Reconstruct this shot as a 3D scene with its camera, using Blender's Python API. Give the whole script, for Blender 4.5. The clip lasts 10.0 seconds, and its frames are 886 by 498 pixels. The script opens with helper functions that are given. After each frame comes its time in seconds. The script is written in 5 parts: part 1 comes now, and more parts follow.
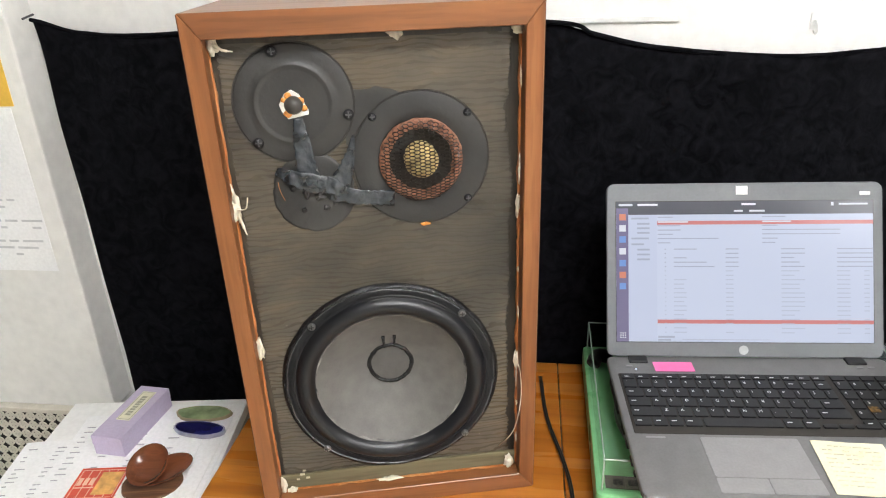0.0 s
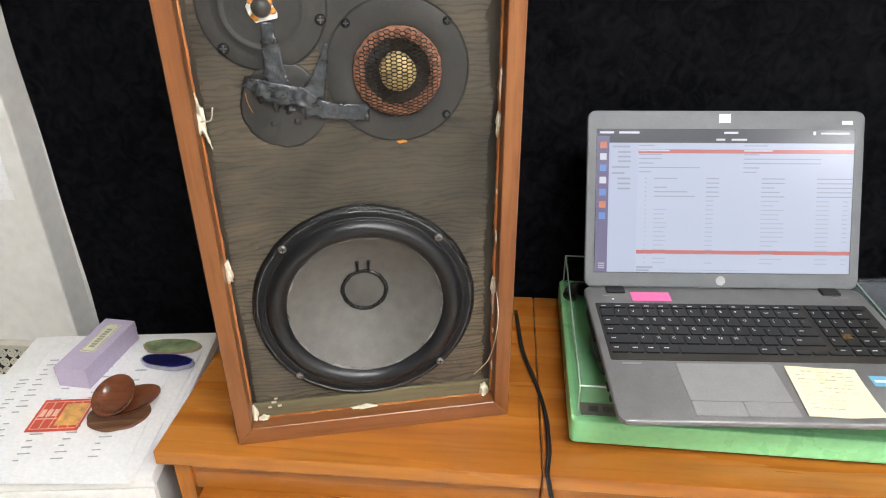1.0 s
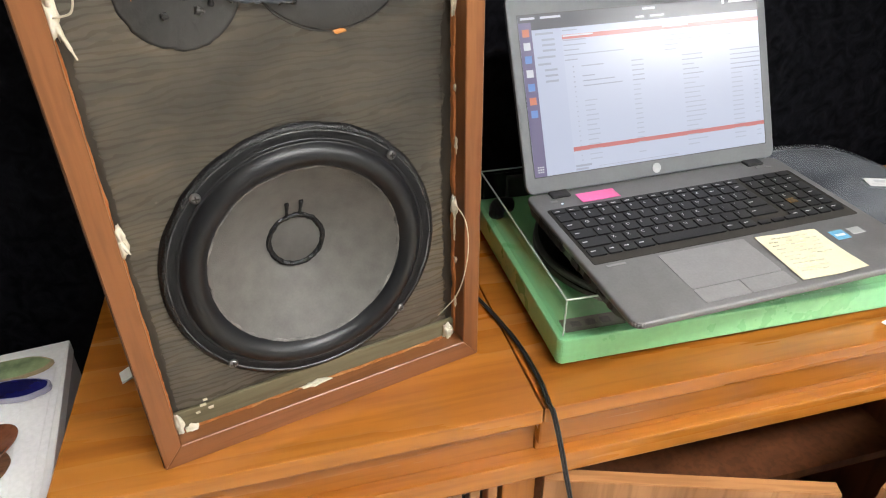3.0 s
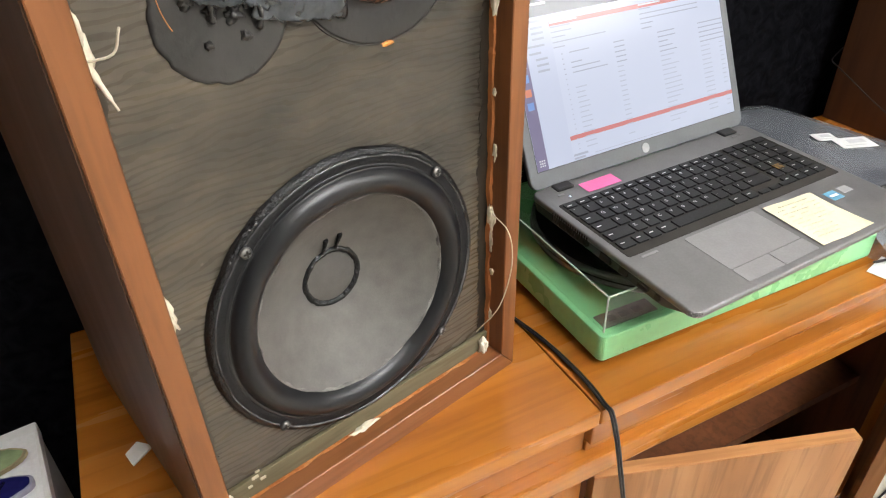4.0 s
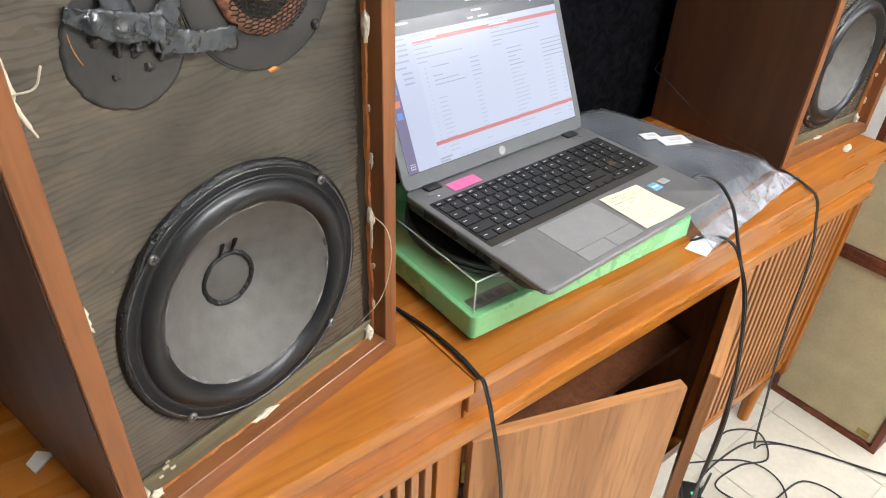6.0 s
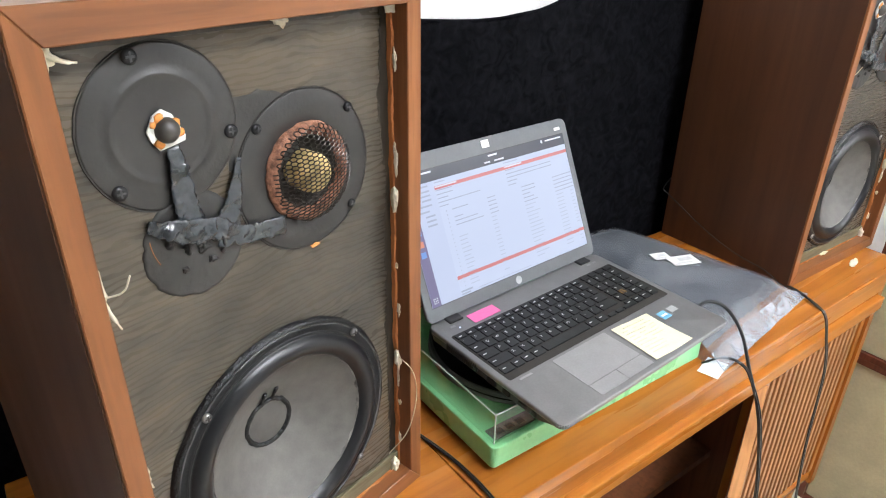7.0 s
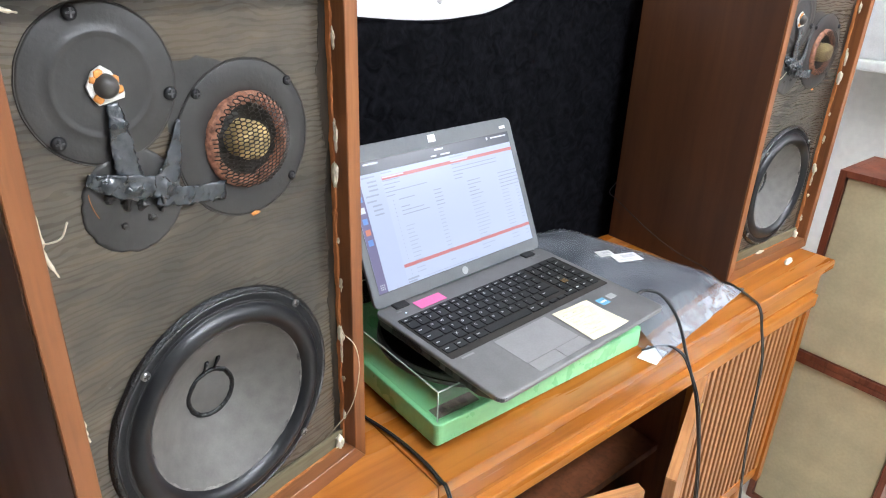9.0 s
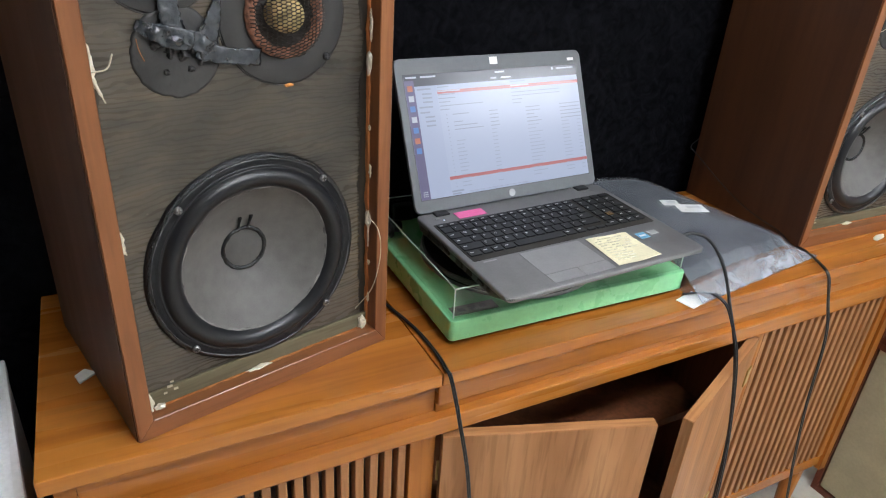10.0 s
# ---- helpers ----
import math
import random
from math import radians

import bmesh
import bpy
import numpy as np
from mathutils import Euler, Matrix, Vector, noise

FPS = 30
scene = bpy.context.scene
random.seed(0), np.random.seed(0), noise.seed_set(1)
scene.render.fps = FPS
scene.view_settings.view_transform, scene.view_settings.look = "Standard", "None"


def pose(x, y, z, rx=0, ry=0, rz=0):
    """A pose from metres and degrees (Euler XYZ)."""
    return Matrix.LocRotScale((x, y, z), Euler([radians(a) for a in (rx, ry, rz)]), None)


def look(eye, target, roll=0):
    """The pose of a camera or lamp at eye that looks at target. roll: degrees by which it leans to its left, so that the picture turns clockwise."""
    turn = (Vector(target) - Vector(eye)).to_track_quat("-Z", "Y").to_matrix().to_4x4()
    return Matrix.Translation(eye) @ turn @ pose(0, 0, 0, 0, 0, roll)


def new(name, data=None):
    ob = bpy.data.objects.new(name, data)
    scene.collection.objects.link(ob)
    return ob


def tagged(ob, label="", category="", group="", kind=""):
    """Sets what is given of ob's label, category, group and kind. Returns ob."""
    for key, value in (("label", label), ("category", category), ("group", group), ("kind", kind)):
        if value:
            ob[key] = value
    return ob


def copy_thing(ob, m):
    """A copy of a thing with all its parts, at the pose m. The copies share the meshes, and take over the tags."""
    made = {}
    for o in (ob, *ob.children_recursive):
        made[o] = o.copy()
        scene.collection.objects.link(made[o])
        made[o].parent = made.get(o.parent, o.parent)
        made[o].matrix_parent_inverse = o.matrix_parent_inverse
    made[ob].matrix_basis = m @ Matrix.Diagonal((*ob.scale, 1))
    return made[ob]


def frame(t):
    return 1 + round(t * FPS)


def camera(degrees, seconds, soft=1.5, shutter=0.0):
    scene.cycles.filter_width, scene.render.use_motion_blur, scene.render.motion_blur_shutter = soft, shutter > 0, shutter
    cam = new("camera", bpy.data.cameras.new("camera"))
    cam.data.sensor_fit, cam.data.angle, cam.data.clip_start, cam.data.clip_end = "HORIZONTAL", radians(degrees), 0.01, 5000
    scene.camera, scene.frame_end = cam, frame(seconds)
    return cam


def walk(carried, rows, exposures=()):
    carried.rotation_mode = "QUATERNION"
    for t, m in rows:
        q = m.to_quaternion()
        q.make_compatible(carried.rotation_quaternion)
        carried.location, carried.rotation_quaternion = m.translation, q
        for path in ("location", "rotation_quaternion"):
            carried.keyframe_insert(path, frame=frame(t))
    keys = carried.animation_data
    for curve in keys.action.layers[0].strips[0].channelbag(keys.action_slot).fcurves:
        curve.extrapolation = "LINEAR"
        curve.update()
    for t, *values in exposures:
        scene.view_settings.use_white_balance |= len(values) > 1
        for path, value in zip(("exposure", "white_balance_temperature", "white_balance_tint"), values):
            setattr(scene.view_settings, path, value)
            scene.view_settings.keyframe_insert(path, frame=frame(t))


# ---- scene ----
cam = camera(67.3, 10.0, soft=1.1)
PATH = [
    (0, (0.012, 0.042, 1.488), (-0.24, 1.854, 0.681), -2.1),
    (0.5, (0.008, 0.044, 1.478), (-0.212, 1.85, 0.646), -1.7),
    (1, (0.006, 0.05, 1.445), (-0.162, 1.809, 0.509), -0.5),
    (1.5, (-0.02, 0.056, 1.414), (-0.084, 1.781, 0.402), 0.8),
    (2, (-0.082, 0.061, 1.388), (0.029, 1.768, 0.352), 0.0),
    (2.2, (-0.093, 0.066, 1.376), (0.098, 1.758, 0.327), 0.4),
    (3.3, (-0.193, 0.218, 1.347), (0.281, 1.838, 0.274), -1.5),
    (3.5, (-0.217, 0.244, 1.35), (0.299, 1.841, 0.262), -1.9),
    (4, (-0.285, 0.281, 1.357), (0.449, 1.768, 0.239), -1.6),
    (4.5, (-0.321, 0.292, 1.366), (0.649, 1.631, 0.24), 0.8),
    (5, (-0.342, 0.284, 1.374), (0.777, 1.5, 0.247), 2.0),
    (5.2, (-0.359, 0.282, 1.382), (0.811, 1.465, 0.273), 2.5),
    (6.3, (-0.322, 0.205, 1.428), (0.685, 1.544, 0.336), 3.1),
    (6.5, (-0.322, 0.202, 1.458), (0.679, 1.577, 0.406), 3.1),
    (7, (-0.345, 0.206, 1.497), (0.725, 1.633, 0.591), 1.0),
    (7.5, (-0.378, 0.213, 1.499), (0.884, 1.545, 0.703), 1.3),
    (8, (-0.387, 0.201, 1.496), (0.948, 1.473, 0.722), 1.7),
    (8.5, (-0.376, 0.175, 1.475), (0.911, 1.494, 0.698), 1.7),
    (9, (-0.352, 0.142, 1.459), (0.815, 1.539, 0.629), 2.1),
    (9.5, (-0.301, 0.081, 1.428), (0.718, 1.565, 0.555), 3.8),
    (10, (-0.294, 0.0, 1.4), (0.558, 1.559, 0.482), 4.0),
]
EXPOSURES = [(0, 0.11, 6300, 10), (2, 0.03, 6350, 10), (3.5, 0.07, 6400, 10), (5, 0.3, 6350, 10), (6.5, 0.2, 6100, 10), (8, 0.38, 5800, 10), (9, 0.30, 5750, 10), (9.5, 0.0, 5850, 10), (10, -0.35, 5850, 10)]
walk(cam, [(t, look(eye, target, roll)) for t, eye, target, roll in PATH], EXPOSURES)

# ---- world and light ----
world = bpy.data.worlds.new("world")
scene.world = world
world.use_nodes = True
wn = world.node_tree
sky = wn.nodes.new("ShaderNodeTexSky")
sky.sky_type, sky.sun_disc = "NISHITA", False
sky.sun_elevation, sky.sun_rotation = radians(40), radians(100)
wn.links.new(sky.outputs[0], wn.nodes["Background"].inputs[0])
wn.nodes["Background"].inputs[1].default_value = 0.12

LAMP = 55.0        # glow of the assumed ceiling fixtures
H = 0.83           # height of the console's top


# ---- materials ----
def nodes_of(name):
    m = bpy.data.materials.new(name)
    m.use_nodes = True
    return m, m.node_tree, m.node_tree.nodes["Principled BSDF"]


def add_bump(nt, bsdf, source, strength, distance=0.002):
    b = nt.nodes.new("ShaderNodeBump")
    b.inputs["Strength"].default_value, b.inputs["Distance"].default_value = strength, distance
    nt.links.new(source, b.inputs["Height"])
    nt.links.new(b.outputs[0], bsdf.inputs["Normal"])


def noise_node(nt, scale, detail=5, stretch=(1, 1, 1), distortion=0.0):
    co, mp, nz = (nt.nodes.new("ShaderNode" + k) for k in ("TexCoord", "Mapping", "TexNoise"))
    nt.links.new(co.outputs["Object"], mp.inputs[0])
    mp.inputs["Scale"].default_value = stretch
    nt.links.new(mp.outputs[0], nz.inputs[0])
    nz.inputs["Scale"].default_value, nz.inputs["Detail"].default_value = scale, detail
    nz.inputs["Distortion"].default_value = distortion
    return nz.outputs[0]


def ramp_node(nt, source, stops):
    r = nt.nodes.new("ShaderNodeValToRGB")
    while len(r.color_ramp.elements) < len(stops):
        r.color_ramp.elements.new(0.5)
    for e, (p, c) in zip(r.color_ramp.elements, stops):
        e.position, e.color = p, (*c, 1) if len(c) == 3 else c
    nt.links.new(source, r.inputs[0])
    return r.outputs[0]


def mul_node(nt, a, b, fac=1.0, kind="MULTIPLY"):
    m = nt.nodes.new("ShaderNodeMix")
    m.data_type, m.blend_type = "RGBA", kind
    m.inputs[0].default_value = fac
    nt.links.new(a, m.inputs[6])
    nt.links.new(b, m.inputs[7])
    return m.outputs[2]


def plain(name, color, rough=0.5, metal=0.0, vary=0.12, scale=30, bump=0.0, bump_scale=300, coat=0.0, spec=0.5):
    """A painted, moulded or cast surface: colour with two sizes of unevenness and a fine relief."""
    m, nt, b = nodes_of(name)
    lo, hi = [c * (1 - vary) for c in color], [min(1, c * (1 + vary)) for c in color]
    big = ramp_node(nt, noise_node(nt, scale, 6), [(0.3, lo), (0.7, hi)])
    fine = ramp_node(nt, noise_node(nt, scale * 9, 3), [(0.3, (0.92, 0.92, 0.92)), (0.65, (1, 1, 1))])
    nt.links.new(mul_node(nt, big, fine), b.inputs["Base Color"])
    r = ramp_node(nt, noise_node(nt, scale * 1.7, 4), [(0.3, (rough * 0.95,) * 3), (0.7, (min(1, rough * 1.05),) * 3)])
    nt.links.new(r, b.inputs["Roughness"])
    b.inputs["Metallic"].default_value = metal
    b.inputs["Coat Weight"].default_value = coat
    b.inputs["Specular IOR Level"].default_value = spec
    if bump:
        add_bump(nt, b, noise_node(nt, bump_scale, 4), bump)
    return m


def wood(name, dark, mid, light, stretch, scale=9, rough=0.4, coat=0.0, bump=0.12, distortion=1.2, pores=1.0):
    """Grain that runs along the axis whose stretch is smallest."""
    m, nt, b = nodes_of(name)
    broad = ramp_node(nt, noise_node(nt, scale, 7, stretch, distortion), [(0.28, dark), (0.5, mid), (0.74, light)])
    fine_src = noise_node(nt, scale * 9, 4, stretch, 0.3)
    fine = ramp_node(nt, fine_src, [(0.36, (0.6, 0.56, 0.5)), (0.52, (1, 1, 1))])
    tint = ramp_node(nt, noise_node(nt, 3.1, 3, stretch), [(0.3, (0.88, 0.86, 0.84)), (0.7, (1, 1, 1))])
    nt.links.new(mul_node(nt, mul_node(nt, broad, fine, 0.55 * pores), tint), b.inputs["Base Color"])
    r = ramp_node(nt, noise_node(nt, scale * 2, 4, stretch), [(0.3, (rough * 0.92,) * 3), (0.7, (rough * 1.1,) * 3)])
    nt.links.new(r, b.inputs["Roughness"])
    b.inputs["Coat Weight"].default_value = coat
    b.inputs["Coat Roughness"].default_value = 0.25
    b.inputs["Specular IOR Level"].default_value = 0.36
    add_bump(nt, b, fine_src, bump, 0.0006)
    return m


UP, SIDE, DEEP = (1, 1, 0.07), (0.07, 1, 1), (1, 0.07, 1)
OILED = ((0.168, 0.059, 0.019), (0.254, 0.095, 0.032), (0.318, 0.128, 0.046))
WALNUT_UP = wood("oiled walnut, upright grain", *OILED, UP, 20, 0.42, pores=0.7)
WALNUT_SIDE = wood("oiled walnut, level grain", *OILED, SIDE, 20, 0.36, 0.35, pores=0.7)
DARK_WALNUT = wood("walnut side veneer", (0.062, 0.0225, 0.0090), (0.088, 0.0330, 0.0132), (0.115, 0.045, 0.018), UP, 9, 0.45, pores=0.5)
HONEY = ((0.315, 0.100, 0.0115), (0.45, 0.157, 0.0205), (0.54, 0.212, 0.034))
HONEY_SIDE = wood("honey teak, level grain", *HONEY, SIDE, 11, 0.27, 0.3, pores=0.7)
HONEY_UP = wood("honey teak, upright grain", *HONEY, UP, 11, 0.36, 0.1, pores=0.9)
TAN_UP = wood("tan teak doors", (0.27, 0.11, 0.034), (0.42, 0.19, 0.070), (0.52, 0.26, 0.11), UP, 13, 0.42, 0.05)
TAN_SIDE = wood("tan teak edging", (0.36, 0.16, 0.055), (0.46, 0.22, 0.085), (0.54, 0.28, 0.12), SIDE, 13, 0.42)
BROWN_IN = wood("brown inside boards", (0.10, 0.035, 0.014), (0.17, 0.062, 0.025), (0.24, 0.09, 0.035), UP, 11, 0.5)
RAW = wood("torn orange veneer", (0.30, 0.085, 0.02), (0.52, 0.19, 0.055), (0.62, 0.33, 0.15), UP, 30, 0.7, bump=0.5)
CHERRY = wood("reddish cherry", (0.09, 0.024, 0.012), (0.16, 0.046, 0.022), (0.23, 0.07, 0.034), UP, 12, 0.4)


def baffle_material():
    """Plywood brushed over with thin black stain, its wavy figure still showing."""
    m, nt, b = nodes_of("blackened plywood baffle")
    src = noise_node(nt, 26, 9, (0.4, 1, 1.5), 1.4)
    grain = ramp_node(nt, src, [(0.28, (0.052, 0.043, 0.032)), (0.48, (0.074, 0.061, 0.044)), (0.62, (0.094, 0.076, 0.053)), (0.82, (0.15, 0.118, 0.080))])
    co, wave = nt.nodes.new("ShaderNodeTexCoord"), nt.nodes.new("ShaderNodeTexWave")
    squash = nt.nodes.new("ShaderNodeMapping")
    squash.inputs["Scale"].default_value = (0.34, 1, 1)
    nt.links.new(co.outputs["Object"], squash.inputs[0])
    nt.links.new(squash.outputs[0], wave.inputs[0])
    wave.wave_type, wave.bands_direction, wave.wave_profile = "BANDS", "Z", "SIN"
    for key, value in (("Scale", 54), ("Distortion", 22), ("Detail", 4.5), ("Detail Scale", 0.42), ("Detail Roughness", 0.55)):
        wave.inputs[key].default_value = value
    figure = ramp_node(nt, wave.outputs["Fac"], [(0.05, (0.88, 0.88, 0.88)), (0.55, (1, 1, 1)), (0.95, (1.12, 1.10, 1.07))])
    where, calm = ramp_node(nt, noise_node(nt, 7, 4), [(0.40, (0.0,) * 3), (0.70, (0.45,) * 3)]), nt.nodes.new("ShaderNodeMix")
    calm.data_type = "RGBA"
    calm.inputs[6].default_value = (1, 1, 1, 1)
    nt.links.new(where, calm.inputs[0])
    nt.links.new(figure, calm.inputs[7])
    soft = calm.outputs[2]
    streak = ramp_node(nt, noise_node(nt, 120, 5, (0.2, 1, 1.5), 1.6), [(0.32, (0.66, 0.66, 0.66)), (0.5, (1, 1, 1)), (0.7, (1.14, 1.12, 1.08))])
    stain = ramp_node(nt, noise_node(nt, 5.0, 6, distortion=0.8), [(0.36, (0.48, 0.49, 0.51)), (0.52, (1, 1, 1)), (0.70, (1.25, 1.16, 1.02))])
    stroke = ramp_node(nt, noise_node(nt, 42, 3, (0.3, 1, 2.0), 0.9), [(0.33, (0.22, 0.21, 0.20)), (0.39, (1, 1, 1))])
    speck = ramp_node(nt, noise_node(nt, 190, 2), [(0.72, (0, 0, 0)), (0.80, (0.14, 0.125, 0.10))])
    tone = mul_node(nt, mul_node(nt, mul_node(nt, mul_node(nt, grain, soft, 1.0), streak, 0.45), stain), stroke, 0.4)
    nt.links.new(mul_node(nt, tone, speck, 1, "ADD"), b.inputs["Base Color"])
    nt.links.new(ramp_node(nt, wave.outputs["Fac"], [(0.2, (0.40,) * 3), (0.8, (0.26,) * 3)]), b.inputs["Roughness"])
    add_bump(nt, b, mul_node(nt, src, wave.outputs["Fac"], 0.25), 0.2, 0.001)
    return m


BAFFLE = baffle_material()
OLIVE = wood("dusty lower baffle ledge", (0.10, 0.085, 0.045), (0.17, 0.145, 0.085), (0.23, 0.20, 0.125), SIDE, 20, 0.75)
BLACK_METAL = plain("black enamelled flange", (0.030, 0.0285, 0.0270), 0.42, 0, 0.30, 22, 0.18, 160)
WOOFER_METAL = plain("black woofer frame", (0.009, 0.009, 0.010), 0.5, 0, 0.3, 60, 0.3, 420, spec=0.22)
RUBBER = plain("black rubber surround", (0.0065, 0.0068, 0.0085), 0.36, 0, 0.2, 60, 0, 700, spec=0.45)
# sealant coloured paler in spots, so its glints show from every side
GLINT = plain("dried sealant with painted glints", (0.075, 0.075, 0.077), 0.2, 0.3, 0.98, 38, 1.0, 200, coat=0.6)
# black edge paint that also carries the shade of the case lip
EDGE_PAINT_SHADE = wood("streaky black edge paint and lip shade", (0.020, 0.017, 0.013), (0.036, 0.029, 0.021), (0.060, 0.047, 0.032), UP, 40, 0.45)
TAR = plain("black sealing compound", (0.006, 0.006, 0.007), 0.22, 0, 0.3, 90, 0.8, 420)
CONE = plain("grey paper cone", (0.125, 0.118, 0.108), 0.62, 0, 0.14, 55, 0.18, 900)
CAP = plain("dark grey dust cap", (0.085, 0.08, 0.074), 0.6, 0, 0.1, 80, 0.15, 900)
FRAY = plain("pale frayed cone edge", (0.15, 0.142, 0.132), 0.6, 0, 0.95, 45, 0.8, 900)
GLUE = plain("cream glue", (0.72, 0.66, 0.52), 0.5, 0, 0.14, 70, 0.4, 300)
STEEL = plain("screw steel", (0.12, 0.12, 0.125), 0.35, 0.9, 0.3, 200)
BRIGHT = plain("bright screw steel", (0.27, 0.27, 0.265), 0.3, 0.9, 0.3, 200)
SCREW_BLACK = plain("black screw", (0.02, 0.02, 0.022), 0.35, 0.5, 0.2, 200)
COPPER = plain("copper-brown fibre ring", (0.31, 0.140, 0.085), 0.55, 0.15, 0.6, 170, 1.0, 400)
GOLD = plain("brassy midrange dome", (0.70, 0.50, 0.23), 0.5, 0.2, 0.55, 75, 0.2, 400)
MESH = plain("black wire mesh", (0.035, 0.030, 0.028), 0.28, 0.6, 0.2, 300)
TAPE = plain("shiny blue-black tape", (0.027, 0.032, 0.038), 0.22, 0, 0.75, 60, 0.8, 150, 0.5)
WHITE_FOAM = plain("white torn surround", (0.75, 0.73, 0.69), 0.7, 0, 0.1, 120, 0.3, 500)
ORANGE = plain("orange tweeter glue", (0.62, 0.25, 0.05), 0.5, 0, 0.3, 150, 0.3, 500)
DOME = plain("dark tweeter dome", (0.05, 0.045, 0.04), 0.38, 0, 0.2, 150)
VELVET_NOTE = "black crushed velvet"


def velvet_material():
    m, nt, b = nodes_of(VELVET_NOTE)
    c = ramp_node(nt, noise_node(nt, 34, 8, distortion=1.5), [(0.35, (0.0018, 0.0018, 0.0025)), (0.7, (0.0082, 0.0082, 0.0104))])
    nt.links.new(c, b.inputs["Base Color"])
    b.inputs["Roughness"].default_value, b.inputs["Specular IOR Level"].default_value = 0.9, 0.05
    nt.links.new(ramp_node(nt, noise_node(nt, 30, 7, distortion=2.0), [(0.52, (0.0,) * 3), (0.76, (0.03,) * 3)]), b.inputs["Sheen Weight"])
    b.inputs["Sheen Roughness"].default_value = 0.45
    b.inputs["Sheen Tint"].default_value = (0.72, 0.74, 0.82, 1)
    add_bump(nt, b, noise_node(nt, 40, 6, distortion=1.0), 0.3, 0.004)
    return m


VELVET = velvet_material()
WALL = plain("white wall paint", (0.80, 0.79, 0.76), 0.75, 0, 0.03, 5, 0.12, 220)
# grey chosen to weaken bounce light, the wall's own tone is unknown
WALL_DIM = plain("wall paint greyed to dim bounce", (0.30, 0.30, 0.29), 0.75, 0, 0.05, 5, 0.12, 220)
CEIL = plain("ceiling paint", (0.82, 0.82, 0.80), 0.85, 0, 0.03, 4, 0.1, 200)
FLOOR = plain("cream vinyl tile", (0.62, 0.58, 0.49), 0.38, 0, 0.08, 7, 0.05, 90)
JOINT = plain("floor joint", (0.57, 0.53, 0.445), 0.8)
TRIM = plain("white gloss trim", (0.76, 0.76, 0.74), 0.35, 0, 0.04, 9)
FURN = plain("white lacquered furniture", (0.86, 0.855, 0.84), 0.35, 0, 0.03, 12)
FURN_SIDE = plain("grey furniture edge", (0.42, 0.42, 0.42), 0.5, 0, 0.06, 14)
PAPER = plain("white paper", (0.90, 0.90, 0.90), 0.7, 0, 0.03, 20, 0.1, 120)
INK = plain("grey print", (0.46, 0.46, 0.48), 0.7)
GRILLE = plain("cream perforated metal", (0.70, 0.66, 0.57), 0.45, 0, 0.08, 30)
# near-black colour for the shade inside gaps, slots and recesses
RECESS_SHADE = plain("near-black recess shade", (0.03, 0.026, 0.022), 0.8)
LAVENDER = plain("lavender card box", (0.52, 0.45, 0.60), 0.6, 0, 0.05, 25, 0.06, 200)
LAV_LABEL = plain("pale yellow label", (0.72, 0.70, 0.52), 0.6)
LAV_INK = plain("olive label print", (0.34, 0.35, 0.25), 0.6)
BOWL = wood("dark turned rosewood", (0.085, 0.024, 0.010), (0.165, 0.050, 0.020), (0.26, 0.088, 0.034), SIDE, 26, 0.22, 0.3)
COASTER = wood("rough coconut wood", (0.07, 0.03, 0.016), (0.15, 0.07, 0.035), (0.25, 0.13, 0.06), SIDE, 60, 0.6, bump=0.7)
RED_CARD = plain("red printed card", (0.66, 0.08, 0.04), 0.5)
ORANGE_CARD = plain("orange printed panel", (0.80, 0.42, 0.12), 0.5, 0, 0.35, 60)
CARD_INK = plain("pale card print", (0.85, 0.55, 0.42), 0.5)
AGATE_RIM = plain("brown agate rim", (0.34, 0.27, 0.15), 0.3, 0, 0.2, 80)
AGATE_GREEN = plain("green agate", (0.25, 0.32, 0.17), 0.22, 0, 0.5, 30, coat=0.5)
AGATE_BLUE = plain("dark blue agate", (0.012, 0.012, 0.085), 0.12, 0, 0.4, 45, coat=0.6)
AGATE_GREY = plain("grey agate back", (0.34, 0.33, 0.40), 0.4, 0, 0.25, 60)
GREEN = plain("spring green lacquer", (0.29, 0.70, 0.33), 0.28, 0, 0.04, 12, coat=0.3)
VINYL = plain("black record vinyl", (0.012, 0.012, 0.013), 0.3, 0, 0.1, 60)
PLATTER = plain("brushed grey platter", (0.22, 0.22, 0.225), 0.35, 0.5, 0.1, 60)
BLACK_PLASTIC = plain("black plastic", (0.014, 0.014, 0.015), 0.35, 0, 0.15, 70)
KEY = plain("matt black keycap", (0.012, 0.012, 0.013), 0.5, 0, 0.2, 200, 0.05, 900)
KEY_INK = plain("white key print", (0.9, 0.9, 0.9), 0.5)
ALU = plain("dark grey brushed laptop metal", (0.20, 0.197, 0.20), 0.36, 0.35, 0.07, 40, 0.04, 900)
ALU_LID = plain("grey laptop bezel", (0.125, 0.132, 0.14), 0.5, 0.1, 0.06, 40)
PADM = plain("touchpad", (0.31, 0.305, 0.31), 0.42, 0.3, 0.05, 40)
PINK = plain("pink sticky note", (0.85, 0.17, 0.42), 0.6, 0, 0.03, 30)
CREAM = plain("pale yellow sticky note", (0.80, 0.74, 0.51), 0.65, 0, 0.04, 25)
PENCIL = plain("pencil marks", (0.64, 0.60, 0.45), 0.7)
PENCIL_GREY = plain("faint label print", (0.60, 0.60, 0.61), 0.6)
DISC = plain("pale metal disc", (0.42, 0.43, 0.44), 0.4, 0.3)
BLUE_STICKER = plain("blue sticker", (0.15, 0.40, 0.60), 0.35)
